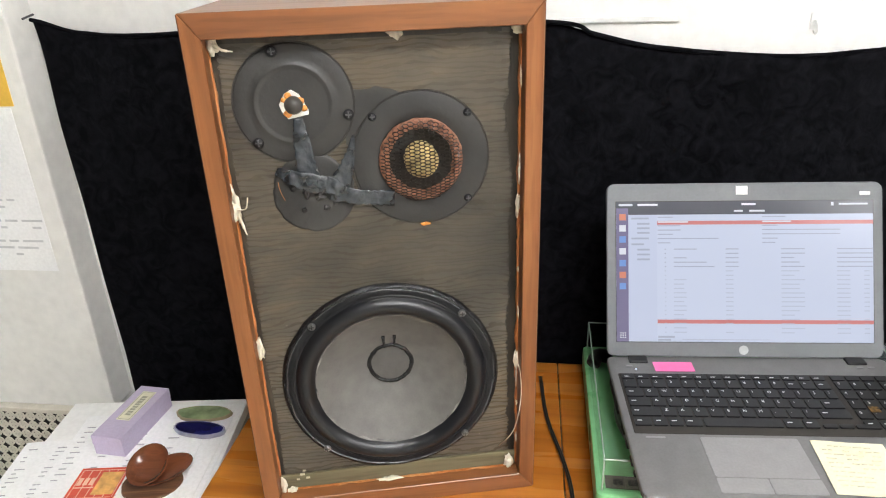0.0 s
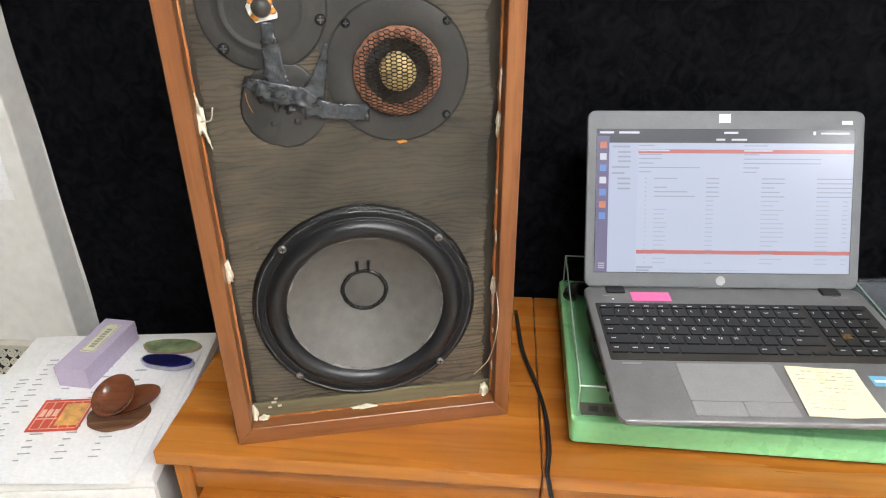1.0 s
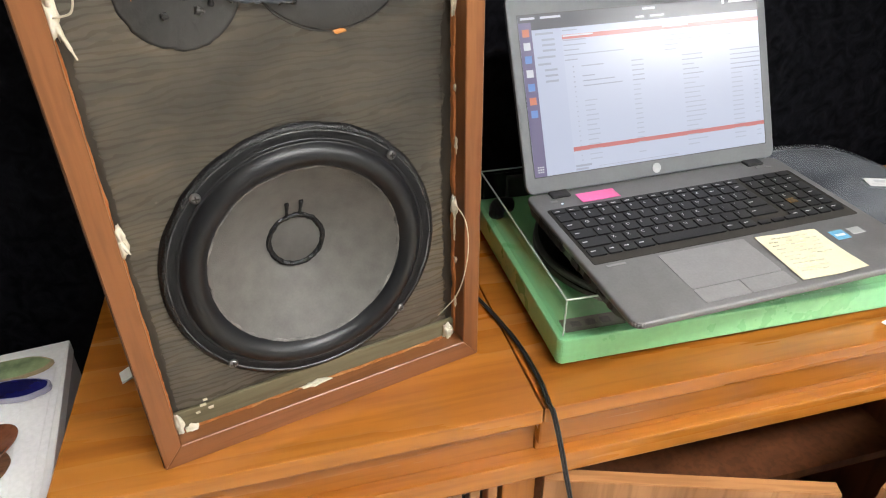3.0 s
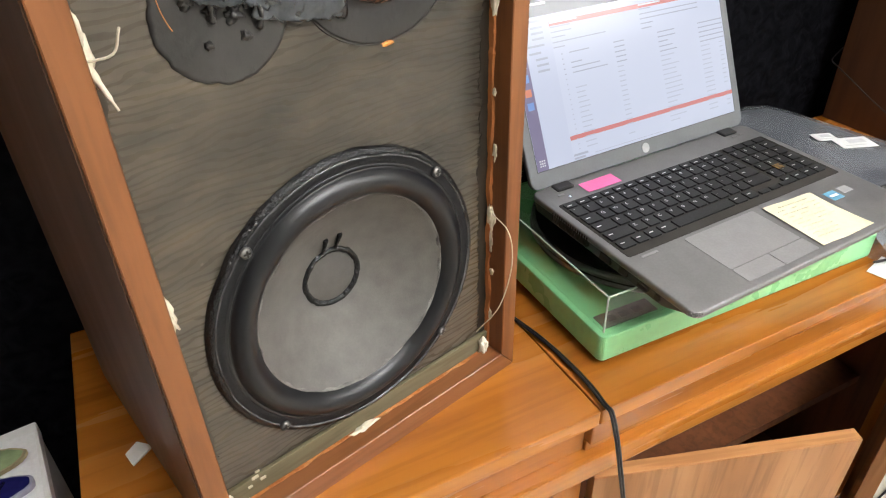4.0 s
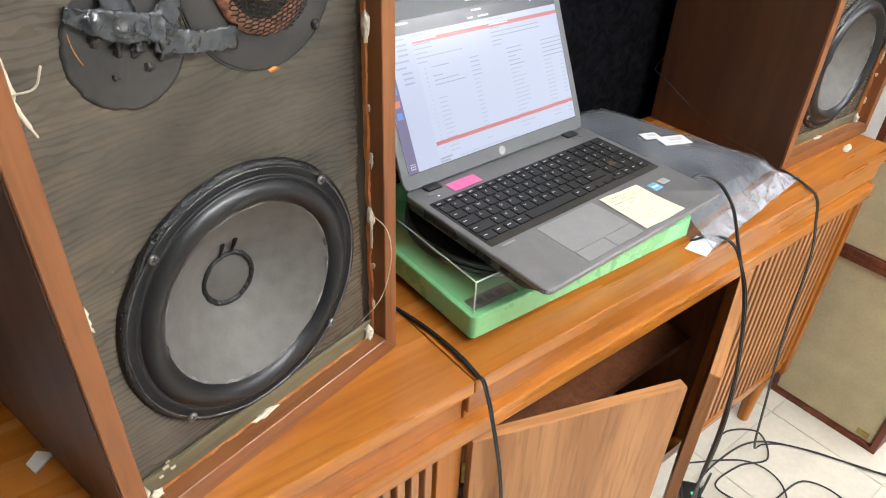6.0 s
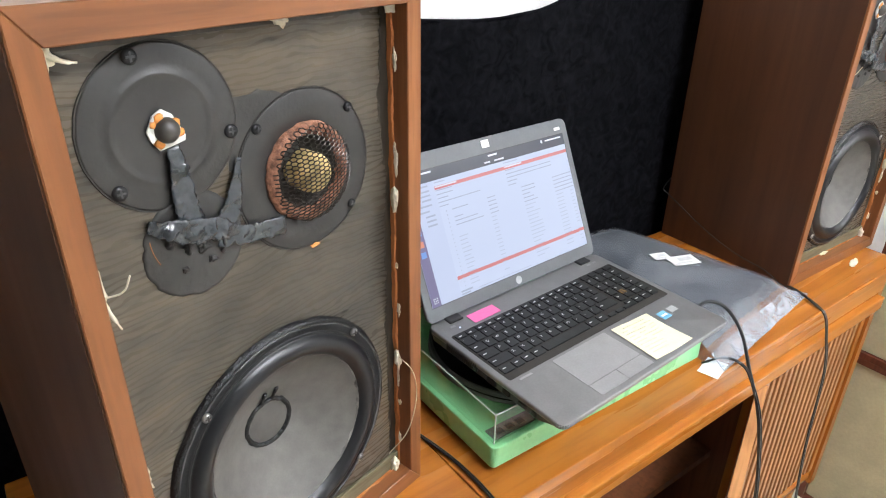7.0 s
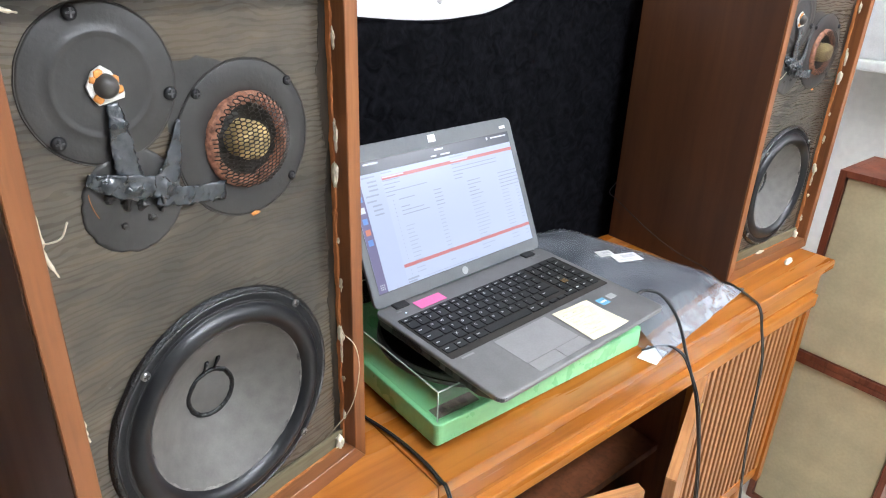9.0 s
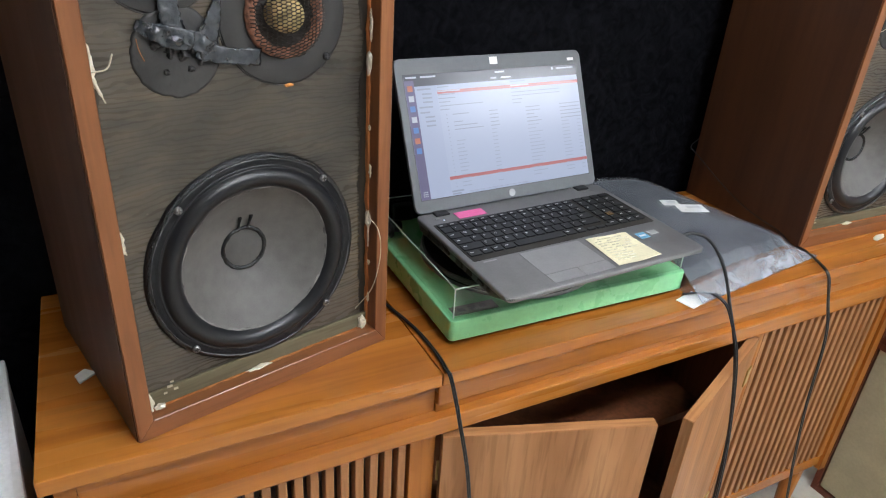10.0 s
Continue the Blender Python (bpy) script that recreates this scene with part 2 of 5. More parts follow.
LABEL = plain("white label", (0.78, 0.78, 0.77), 0.5)
BEIGE_CLOTH = plain("beige linen grille cloth", (0.54, 0.47, 0.295), 0.85, 0, 0.10, 14, 0.7, 700)
BRASS = plain("aged brass badge", (0.42, 0.29, 0.10), 0.4, 0.6, 0.2, 80)
SLAT_BACK = plain("dark brown speaker cloth", (0.055, 0.042, 0.034), 0.9, 0, 0.2, 60)
RED_BOX = wood("red mahogany case", (0.12, 0.02, 0.012), (0.24, 0.05, 0.025), (0.36, 0.10, 0.05), SIDE, 14, 0.25, 0.4)
CABLE_MAT = plain("black cable sheath", (0.013, 0.013, 0.014), 0.38, 0, 0.15, 90)
YELLOW = plain("yellow sheet", (0.85, 0.52, 0.08), 0.6, 0, 0.05, 20)
WIRE = plain("pale thread", (0.62, 0.54, 0.40), 0.6)


def glow_material(name, color, strength, rough=0.5):
    m, nt, b = nodes_of(name)
    b.inputs["Base Color"].default_value = (*[0.04 for c in color], 1)
    b.inputs["Emission Color"].default_value = (*color, 1)
    b.inputs["Emission Strength"].default_value = strength
    b.inputs["Roughness"].default_value = rough
    if rough < 0.3:
        b.inputs["Base Color"].default_value = (0.03, 0.03, 0.034, 1)
        b.inputs["Specular IOR Level"].default_value, b.inputs["Coat Weight"].default_value, b.inputs["Coat Roughness"].default_value = 0.42, 0.0, 0.3
    return m


TUBE = glow_material("lit diffuser", (1.0, 0.985, 0.965), LAMP)
SCREEN = 0.66
SCR_WHITE = glow_material("screen, pale page", (0.74, 0.80, 0.98), SCREEN, 0.22)
SCR_SIDE = glow_material("screen, side list", (0.70, 0.76, 0.95), SCREEN, 0.22)
SCR_BAR = glow_material("screen, dark top bar", (0.06, 0.065, 0.085), SCREEN, 0.22)
SCR_DOCK = glow_material("screen, purple dock", (0.21, 0.18, 0.33), SCREEN, 0.22)
SCR_RED = glow_material("screen, red row", (0.76, 0.23, 0.21), SCREEN, 0.22)
SCR_TEXT = glow_material("screen, grey print", (0.50, 0.54, 0.67), SCREEN, 0.22)
SCR_FAINT = glow_material("screen, faint print", (0.60, 0.65, 0.80), SCREEN, 0.22)
SCR_ORANGE = glow_material("screen, orange sign", (0.85, 0.28, 0.16), SCREEN, 0.22)
SCR_BLUE = glow_material("screen, blue sign", (0.20, 0.38, 0.85), SCREEN, 0.22)
SCR_PALE = glow_material("screen, white sign", (0.9, 0.92, 1.0), SCREEN, 0.22)


def clear_material(name, tint, gloss, rough, see=0.92):
    """Clear sheet: light passes straight, the gloss grows at a slant."""
    m = bpy.data.materials.new(name)
    m.use_nodes = True
    nt = m.node_tree
    nt.nodes.clear()
    out, mix, tr, gl, lw, pw, mp = (nt.nodes.new("ShaderNode" + k) for k in ("OutputMaterial", "MixShader", "BsdfTransparent", "BsdfGlossy", "LayerWeight", "Math", "Math"))
    tr.inputs[0].default_value = (*[c * see for c in tint], 1)
    gl.inputs["Roughness"].default_value = rough
    lw.inputs["Blend"].default_value = 0.5
    pw.operation, pw.inputs[1].default_value = "POWER", 3.5
    mp.operation, mp.use_clamp = "MULTIPLY_ADD", True
    mp.inputs[1].default_value, mp.inputs[2].default_value = 0.75 * gloss, 0.045 * gloss
    nt.links.new(lw.outputs["Facing"], pw.inputs[0])
    nt.links.new(pw.outputs[0], mp.inputs[0])
    nt.links.new(mp.outputs[0], mix.inputs[0])
    nt.links.new(tr.outputs[0], mix.inputs[1])
    nt.links.new(gl.outputs[0], mix.inputs[2])
    nt.links.new(mix.outputs[0], out.inputs[0])
    return m, nt, tr, gl


ACRYLIC = clear_material("clear acrylic", (0.98, 1.0, 0.98), 0.55, 0.03, 0.97)[0]
ACRYLIC_EDGE = plain("pale acrylic edge", (0.45, 0.56, 0.48), 0.2, 0, 0.1, 30)


def bag_material(name, least, most, size):
    """Thin clear film: straight view through, soft gloss, some haze."""
    m, nt, tr, gl = clear_material(name, (0.94, 0.96, 1.0), 1.6, 0.13, 0.95)
    bp, nz = nt.nodes.new("ShaderNodeBump"), noise_node(nt, 22, 5, distortion=1.4)
    bp.inputs["Strength"].default_value, bp.inputs["Distance"].default_value = 0.45, 0.004
    nt.links.new(nz, bp.inputs["Height"])
    nt.links.new(bp.outputs[0], gl.inputs["Normal"])
    haze, mix = nt.nodes.new("ShaderNodeBsdfDiffuse"), nt.nodes.new("ShaderNodeMixShader")
    haze.inputs[0].default_value = (0.72, 0.76, 0.82, 1)
    nt.links.new(ramp_node(nt, noise_node(nt, size, 5, distortion=1.0), [(0.36, (least,) * 3), (0.72, (most,) * 3)]), mix.inputs[0])
    out = nt.nodes["Material Output"]
    nt.links.new(out.inputs[0].links[0].from_socket, mix.inputs[1])
    nt.links.new(haze.outputs[0], mix.inputs[2])
    nt.links.new(mix.outputs[0], out.inputs[0])
    return m


SLEEVE = plain("dark blue-grey sleeve", (0.070, 0.078, 0.090), 0.30, 0, 0.25, 9, 0.1, 120)
BAG = bag_material("clear plastic film", 0.04, 0.22, 9)
FILM_EDGE = bag_material("milky sealed film", 0.14, 0.46, 26)


# ---- builders ----
def mesh_of(name, bm, material, smooth=False):
    me = bpy.data.meshes.new(name)
    bm.normal_update()
    bm.to_mesh(me)
    bm.free()
    me.materials.append(material)
    if smooth:
        me.polygons.foreach_set("use_smooth", [True] * len(me.polygons))
    return me


def part(name, bm, material, parent, label="", smooth=False):
    """One bmesh as one mesh object under a thing or under a part."""
    ob = new(name, mesh_of(name, bm, material, smooth))
    ob.parent = parent
    return tagged(ob, label)


def thing(name, label, category, m=None, group=""):
    ob = new(name)
    ob.empty_display_size = 0.05
    ob.matrix_world = m or Matrix()
    return tagged(ob, label, category, group)


def single(name, bm, material, label, category, m=None, group="", kind="", smooth=False):
    ob = new(name, mesh_of(name, bm, material, smooth))
    ob.matrix_world = m or Matrix()
    return tagged(ob, label, category, group, kind)


def bevel_all(bm, width, segments=2):
    if width:
        bmesh.ops.bevel(bm, geom=bm.edges[:], offset=width, segments=segments, profile=0.6, affect="EDGES")


def box(x0, x1, y0, y1, z0, z1, bevel=0.0, segments=2, bm=None):
    one = bmesh.new()
    bmesh.ops.create_cube(one, size=1, matrix=Matrix.LocRotScale(((x0 + x1) / 2, (y0 + y1) / 2, (z0 + z1) / 2), None, (x1 - x0, y1 - y0, z1 - z0)))
    bevel_all(one, bevel, segments)
    return one if bm is None else merge(bm, one)


def merge(bm, other, m=None):
    if m:
        other.transform(m)
    me = bpy.data.meshes.new("joined")
    other.to_mesh(me)
    other.free()
    bm.from_mesh(me)
    bpy.data.meshes.remove(me)
    return bm


def prism(outline, z0, z1, bevel=0.0, bm=None):
    """A flat outline in x and y, drawn up from z0 to z1."""
    one = bmesh.new()
    low = [one.verts.new((x, y, z0)) for x, y in outline]
    top = [one.verts.new((x, y, z1)) for x, y in outline]
    n = len(outline)
    one.faces.new(low[::-1])
    one.faces.new(top)
    for i in range(n):
        one.faces.new((low[i], low[(i + 1) % n], top[(i + 1) % n], top[i]))
    bmesh.ops.recalc_face_normals(one, faces=one.faces[:])
    if bevel:
        bmesh.ops.bevel(one, geom=one.edges[:], offset=bevel, segments=2, profile=0.6, affect="EDGES")
    return one if bm is None else merge(bm, one)


def rounded(x0, x1, y0, y1, r, n=6):
    pts = []
    for cx, cy, a in ((x1 - r, y1 - r, 0), (x0 + r, y1 - r, 90), (x0 + r, y0 + r, 180), (x1 - r, y0 + r, 270)):
        pts += [(cx + r * math.cos(radians(a + 90 * k / n)), cy + r * math.sin(radians(a + 90 * k / n))) for k in range(n + 1)]
    return pts


def lathe(points, cx, cz, n=64, bm=None, wobble=0.0, seed=0):
    """Turns (radius, depth) points round an axis along y through (cx, cz)."""
    bm = bm or bmesh.new()
    rings = []
    for r, d in points:
        if r <= 0:
            rings.append([bm.verts.new((cx, d, cz))])
            continue
        ring = []
        for k in range(n):
            a = 2 * math.pi * k / n
            w = wobble * noise.noise((math.cos(a) * 6 + seed, math.sin(a) * 6, r * 90)) if wobble else 0
            ring.append(bm.verts.new((cx + (r + w) * math.cos(a), d + w * 0.5, cz + (r + w) * math.sin(a))))
        rings.append(ring)
    for a, b in zip(rings, rings[1:]):
        for k in range(n):
            q = [a[k % len(a)], a[(k + 1) % len(a)], b[(k + 1) % len(b)], b[k % len(b)]]
            q = list(dict.fromkeys(q))
            if len(q) > 2:
                bm.faces.new(q)
    bmesh.ops.recalc_face_normals(bm, faces=bm.faces[:])
    return bm


def turned(points, n=48):
    """Turns (radius, height) points round the z axis."""
    bm = lathe([(r, z) for r, z in points], 0, 0, n)
    bm.transform(Matrix(((1, 0, 0, 0), (0, 0, 1, 0), (0, 1, 0, 0), (0, 0, 0, 1))))
    bmesh.ops.recalc_face_normals(bm, faces=bm.faces[:])
    return bm


def smooth_path(points, per=8):
    pts = [Vector(p) for p in points]
    pts = [2 * pts[0] - pts[1]] + pts + [2 * pts[-1] - pts[-2]]
    out = []
    for i in range(1, len(pts) - 2):
        a, b, c, d = pts[i - 1:i + 3]
        for k in range(per):
            t = k / per
            out.append(0.5 * ((2 * b) + (c - a) * t + (2 * a - 5 * b + 4 * c - d) * t * t + (3 * b - a - 3 * c + d) * t ** 3))
    return out + [pts[-2]]


def tube(points, r, n=8, per=8, bm=None, flat=1.0):
    bm = bm or bmesh.new()
    path = smooth_path(points, per) if per else [Vector(p) for p in points]
    rings, ref = [], Vector((0.31, 0.2, 0.93))
    for i, p in enumerate(path):
        d = (path[min(i + 1, len(path) - 1)] - path[max(i - 1, 0)]).normalized()
        a = d.cross(ref)
        a = a.normalized() if a.length > 1e-4 else d.orthogonal().normalized()
        b = d.cross(a)
        rr = r[i * len(r) // len(path)] if isinstance(r, (list, tuple)) else r
        rings.append([bm.verts.new(p + rr * (math.cos(2 * math.pi * k / n) * a * flat + math.sin(2 * math.pi * k / n) * b)) for k in range(n)])
    for u, v in zip(rings, rings[1:]):
        for k in range(n):
            bm.faces.new((u[k], u[(k + 1) % n], v[(k + 1) % n], v[k]))
    bm.faces.new(rings[0][::-1])
    bm.faces.new(rings[-1])
    bmesh.ops.recalc_face_normals(bm, faces=bm.faces[:])
    return bm


def blob(c, size, seed, rough=0.35, bm=None, sub=3):
    """A lump of set glue or compound."""
    one = bmesh.new()
    bmesh.ops.create_icosphere(one, subdivisions=sub, radius=1)
    for v in one.verts:
        k = 1 + rough * noise.noise(v.co * 1.6 + Vector((seed * 7.1, seed * 3.3, 0))) + rough * 0.4 * noise.noise(v.co * 4 + Vector((seed, 0, 0)))
        v.co = Vector((v.co.x * size[0], v.co.y * size[1], v.co.z * size[2])) * k + Vector(c)
    return one if bm is None else merge(bm, one)


def ribbon(points, widths, seed, crumple=0.002, cols=7, per=10, bm=None, across=(1, 0, 0)):
    """Crumpled tape along a line, with some thickness."""
    one = bmesh.new()
    path = smooth_path(points, per)
    rows = []
    for i, p in enumerate(path):
        f = i / (len(path) - 1) * (len(widths) - 1)
        k = min(int(f), len(widths) - 2)
        w = widths[k] + (widths[k + 1] - widths[k]) * (f - k)
        d = (path[min(i + 1, len(path) - 1)] - path[max(i - 1, 0)]).normalized()
        a = d.cross(Vector((0, 1, 0)))
        a = a.normalized() if a.length > 1e-3 else Vector(across)
        row = []
        for c in range(cols):
            s = c / (cols - 1) - 0.5
            q = p + a * s * w
            z = noise.noise(q * 70 + Vector((seed, 0, 0))) + 0.45 * noise.noise(q * 190 + Vector((0, seed, 0)))
            edge = 0.12 * w * noise.noise(Vector((i * 0.6, seed, c)))
            row.append(one.verts.new(q + Vector((0, -abs(z) * crumple, 0)) + a * edge * s * 2))
        rows.append(row)
    for u, v in zip(rows, rows[1:]):
        for c in range(cols - 1):
            one.faces.new((u[c], u[c + 1], v[c + 1], v[c]))
    ext = bmesh.ops.extrude_face_region(one, geom=one.faces[:])
    for v in (g for g in ext["geom"] if isinstance(g, bmesh.types.BMVert)):
        v.co.y += 0.0008
    bmesh.ops.recalc_face_normals(one, faces=one.faces[:])
    return one if bm is None else merge(bm, one)


def bars(rects, z0, z1, bm=None):
    bm = bm or bmesh.new()
    for x0, x1, y0, y1 in rects:
        lo = [bm.verts.new((x, y, z0)) for x, y in ((x0, y0), (x1, y0), (x1, y1), (x0, y1))]
        hi = [bm.verts.new((x, y, z1)) for x, y in ((x0, y0), (x1, y0), (x1, y1), (x0, y1))]
        bm.faces.new(hi)
        for k in range(4):
            bm.faces.new((lo[k], lo[(k + 1) % 4], hi[(k + 1) % 4], hi[k]))
    return bm


# ---- the room ----
def structure(name, bm, material, label=""):
    return tagged(new(name, mesh_of(name, bm, material)), label, kind="structure")


BACK, COLUMN, RIGHT, LEFT, NEAR, TOP = 1.10, 1.040, 1.95, -2.4, -3.0, 2.62
floor = structure("floor", box(LEFT - 0.1, 3.8, NEAR - 0.1, BACK + 0.1, -0.06, -0.003), JOINT, "cream vinyl tile floor")
structure("ceiling", box(LEFT - 0.1, 3.8, NEAR - 0.1, BACK + 0.1, TOP, TOP + 0.08), CEIL, "white painted ceiling")
structure("wall_north", box(-0.8, RIGHT, BACK, BACK + 0.12, 0, TOP), WALL, "white painted wall behind the console")
structure("wall_pier", box(LEFT, -0.8, COLUMN, BACK + 0.12, 0.68, TOP, 0.004), WALL, "white painted wall pier")
structure("wall_pier_base", box(LEFT, -0.8, COLUMN + 0.06, BACK + 0.12, 0, 0.68), WALL, "white wall behind a radiator cover")
# out of view; kept grey so the loudspeaker's left flank stays dark
structure("wall_west", box(LEFT - 0.1, LEFT, NEAR, BACK + 0.12, 0, TOP), WALL_DIM, "unseen side wall, toned grey to dim its bounce light")
structure("wall_south", box(LEFT - 0.1, 3.8, NEAR - 0.1, NEAR, 0, TOP), WALL, "white painted far wall")
SILL, FAR = 1.207, 3.7
structure("wall_east", box(RIGHT, RIGHT + 0.1, 0.1, BACK + 0.12, 0, TOP), WALL, "white painted wall with a ledge")
structure("wall_return", box(RIGHT + 0.1, FAR, 0.1, 0.2, 0, TOP), WALL, "white painted wall")
structure("wall_far_east", box(FAR, FAR + 0.1, NEAR, 0.2, 0, TOP), WALL, "white painted wall")
structure("ledge", box(RIGHT - 0.17, RIGHT, 0.1, BACK, SILL - 0.03, SILL, 0.006), TRIM, "white painted ledge along the wall")
structure("baseboard", box(RIGHT - 0.014, RIGHT - 0.001, 0.1, BACK, 0, 0.09, 0.003), TRIM, "white painted baseboard")
# assumed ceiling fixtures, none in view
def ceiling_lamp(x, y, length, width, turn):
    lamp = thing("ceiling_light", "assumed white ceiling fixture with a lit diffuser, out of view", "ceiling light", pose(x, y, TOP, 0, 0, turn), "ceiling fixtures")
    part("housing", box(-length / 2 - 0.02, length / 2 + 0.02, -width / 2 - 0.02, width / 2 + 0.02, -0.045, 0, 0.006), TRIM, lamp)
    part("diffuser", box(-length / 2, length / 2, -width / 2, width / 2, -0.06, -0.046, 0.004), TUBE, lamp)


# placed where the glare on the laptop screen points
ceiling_lamp(2.5, -1.2, 1.2, 0.30, 0)
# added fill light without a known source, brightens fronts and right side
ceiling_lamp(0.60, -0.55, 1.2, 0.30, 0)

# radiator cover under the pier
cover = thing("radiator_cover", "cream perforated metal radiator cover below the wall", "radiator cover")
# near-black sheet draws the shade behind the lattice
part("shade_backing", box(-1.7, -0.815, 1.045, 1.06, 0.1, 0.668), RECESS_SHADE, cover)
part("rim", box(-1.7, -0.80, 1.026, 1.062, 0.6685, 0.6795, 0.002), GRILLE, cover)
part("side_rim", box(-0.814, -0.80, 1.026, 1.06, 0.1, 0.668, 0.002), GRILLE, cover)
lattice = bmesh.new()
for i in range(22):
    for j in range(16):
        cx, cz, s = -0.83 - i * 0.0225, 0.656 - j * 0.0225, 0.0225
        for a in range(4):
            b0, b1 = radians(90 * a + 18), radians(90 * a + 72)
            ring = []
            for k in range(5):
                b = b0 + (b1 - b0) * k / 4
                for r in (0.0062, 0.0105):
                    ring.append(lattice.verts.new((cx + r * math.cos(b), 1.030, cz + r * math.sin(b))))
            for k in range(4):
                lattice.faces.new((ring[2 * k], ring[2 * k + 2], ring[2 * k + 3], ring[2 * k + 1]))
        for dx, dz in ((1, 0), (0, 1)):
            v = [lattice.verts.new((cx + p * dx * s / 2 + q * dz * 0.0022, 1.0302, cz + p * dz * s / 2 + q * dx * 0.0022)) for p, q in ((-1, -1), (1, -1), (1, 1), (-1, 1))]
            lattice.faces.new(v)
ext = bmesh.ops.extrude_face_region(lattice, geom=lattice.faces[:])
for v in (g for g in ext["geom"] if isinstance(g, bmesh.types.BMVert)):
    v.co.y += 0.0015
part("perforated_panel", lattice, GRILLE, cover, "pierced metal lattice")

# sheets on the pier
note = single("yellow_sheet", box(-1.07, -0.828, COLUMN - 0.0015, COLUMN - 0.0003, 1.285, 1.56), YELLOW, "yellow sheet of paper taped to the wall", "paper")
sheet = thing("wall_sheet", "white printed sheet taped to the wall", "paper")
part("page", box(-1.10, -0.835, COLUMN - 0.0014, COLUMN - 0.0003, 0.985, 1.282), PAPER, sheet)
faint = bmesh.new()
rng = random.Random(4)
for k in range(9):
    z = 1.12 - k * 0.013
    x = -1.09
    while x < -0.86:
        w = rng.uniform(0.01, 0.04)
        if rng.random() < 0.55:
            box(x, x + w, COLUMN - 0.0018, COLUMN - 0.0014, z, z + 0.004, bm=faint)
        x += w + 0.008
part("print_bars", faint, plain("faint print", (0.62, 0.62, 0.64), 0.7), sheet)

# hooks and a cable duct on the back wall
def wall_hook(x, z):
    hk = thing("wall_hook", "small white adhesive wall hook", "hook", pose(x, BACK, z), "hooks on the wall")
    part("plate", box(-0.006, 0.006, -0.003, 0, -0.012, 0.012, 0.001), TRIM, hk)
    part("prong", tube([(0, -0.003, 0), (0, -0.012, -0.004), (0.001, -0.016, -0.012), (0.0, -0.012, -0.017), (0, -0.004, -0.014)], 0.0014), TRIM, hk)


wall_hook(0.412, 1.385)
single("cable_duct", box(0.05, 0.225, BACK - 0.006, BACK, 1.389, 1.397, 0.001), TRIM, "thin white cable duct on the wall", "cable duct")

# ---- the velvet ----
TOPLINE = ((-0.785, 1.418), (-0.715, 1.398), (-0.648, 1.391), (-0.541, 1.392), (-0.3, 1.41), (0.036, 1.396), (0.103, 1.378), (0.184, 1.359), (0.302, 1.346), (0.40, 1.342), (0.507, 1.350), (0.616, 1.380), (0.700, 1.396), (0.80, 1.401), (0.962, 1.391), (1.34, 1.375))


def velvet_top(x):
    for (xa, za), (xb, zb) in zip(TOPLINE, TOPLINE[1:]):
        if x <= xb:
            f = max(0, (x - xa) / (xb - xa))
            f = f * f * (3 - 2 * f) * 0.5 + f * 0.5
            return za + (zb - za) * f
    return TOPLINE[-1][1]


bm = bmesh.new()
NX, NZ, rows = 150, 60, []
for j in range(NZ + 1):
    row = []
    for i in range(NX + 1):
        x = -0.785 + 2.12 * i / NX
        top = velvet_top(x)
        f = j / NZ
        z = top + (0.25 - top) * f
        lean = 0.012 * math.sin(f * 1.2) if i < 4 else 0
        y = 1.078 + 0.007 * noise.noise((x * 3.2, z * 1.1, 0)) + 0.0035 * noise.noise((x * 11 + z * 3, z * 5, 3)) - 0.004 * math.exp(-f * 60)
        row.append(bm.verts.new((x + lean + 0.006 * noise.noise((z * 4, i * 0.02, 1)), y, z)))
    rows.append(row)
for a, b in zip(rows, rows[1:]):
    for i in range(NX):
        bm.faces.new((a[i], b[i], b[i + 1], a[i + 1]))
ext = bmesh.ops.extrude_face_region(bm, geom=bm.faces[:])
for v in (g for g in ext["geom"] if isinstance(g, bmesh.types.BMVert)):
    v.co.y += 0.003
drape = thing("velvet_drape", "black crushed velvet cloth hung on the wall", "curtain")
part("cloth", bm, VELVET, drape, smooth=True)
part("hem", tube([(x, 1.0745, velvet_top(x) - 0.002) for x, z in TOPLINE], 0.0035, 6, 12), VELVET, drape)
part("pin", tube([(-0.785, 1.085, 1.423), (-0.787, 1.06, 1.418)], 0.0018, 6, 2), STEEL, drape)


# ---- the console ----
X0, X1, Y0, Y1 = -0.42, 1.240, 0.635, 1.04
con = thing("console_cabinet", "honey teak stereo console with slatted ends and open centre doors", "cabinet")
part("top", box(X0, 0.0668, Y0, Y1, H - 0.022, H, 0.0022), HONEY_SIDE, con, "worn honey teak top board")
part("top", box(0.0682, X1, Y0, Y1, H - 0.022, H, 0.0022), HONEY_SIDE, con, "worn honey teak top board")
# near-black strip for the shade in the seam
part("seam_strip", box(0.0655, 0.0695, Y0 + 0.004, Y1 - 0.004, H - 0.021, H - 0.004), RECESS_SHADE, con)
part("side_panel", box(X0 + 0.012, X0 + 0.034, 0.652, 1.03, 0.17, H - 0.022), HONEY_UP, con)
part("side_panel", box(X1 - 0.034, X1 - 0.012, 0.652, 1.03, 0.17, H - 0.022), HONEY_UP, con)
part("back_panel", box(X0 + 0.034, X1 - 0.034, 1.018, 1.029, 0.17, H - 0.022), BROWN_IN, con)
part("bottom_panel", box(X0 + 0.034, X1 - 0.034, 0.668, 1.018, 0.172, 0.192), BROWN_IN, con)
part("apron", box(X0 + 0.034, 0.068, 0.656, 0.672, 0.748, H - 0.022, 0.001), HONEY_SIDE, con)
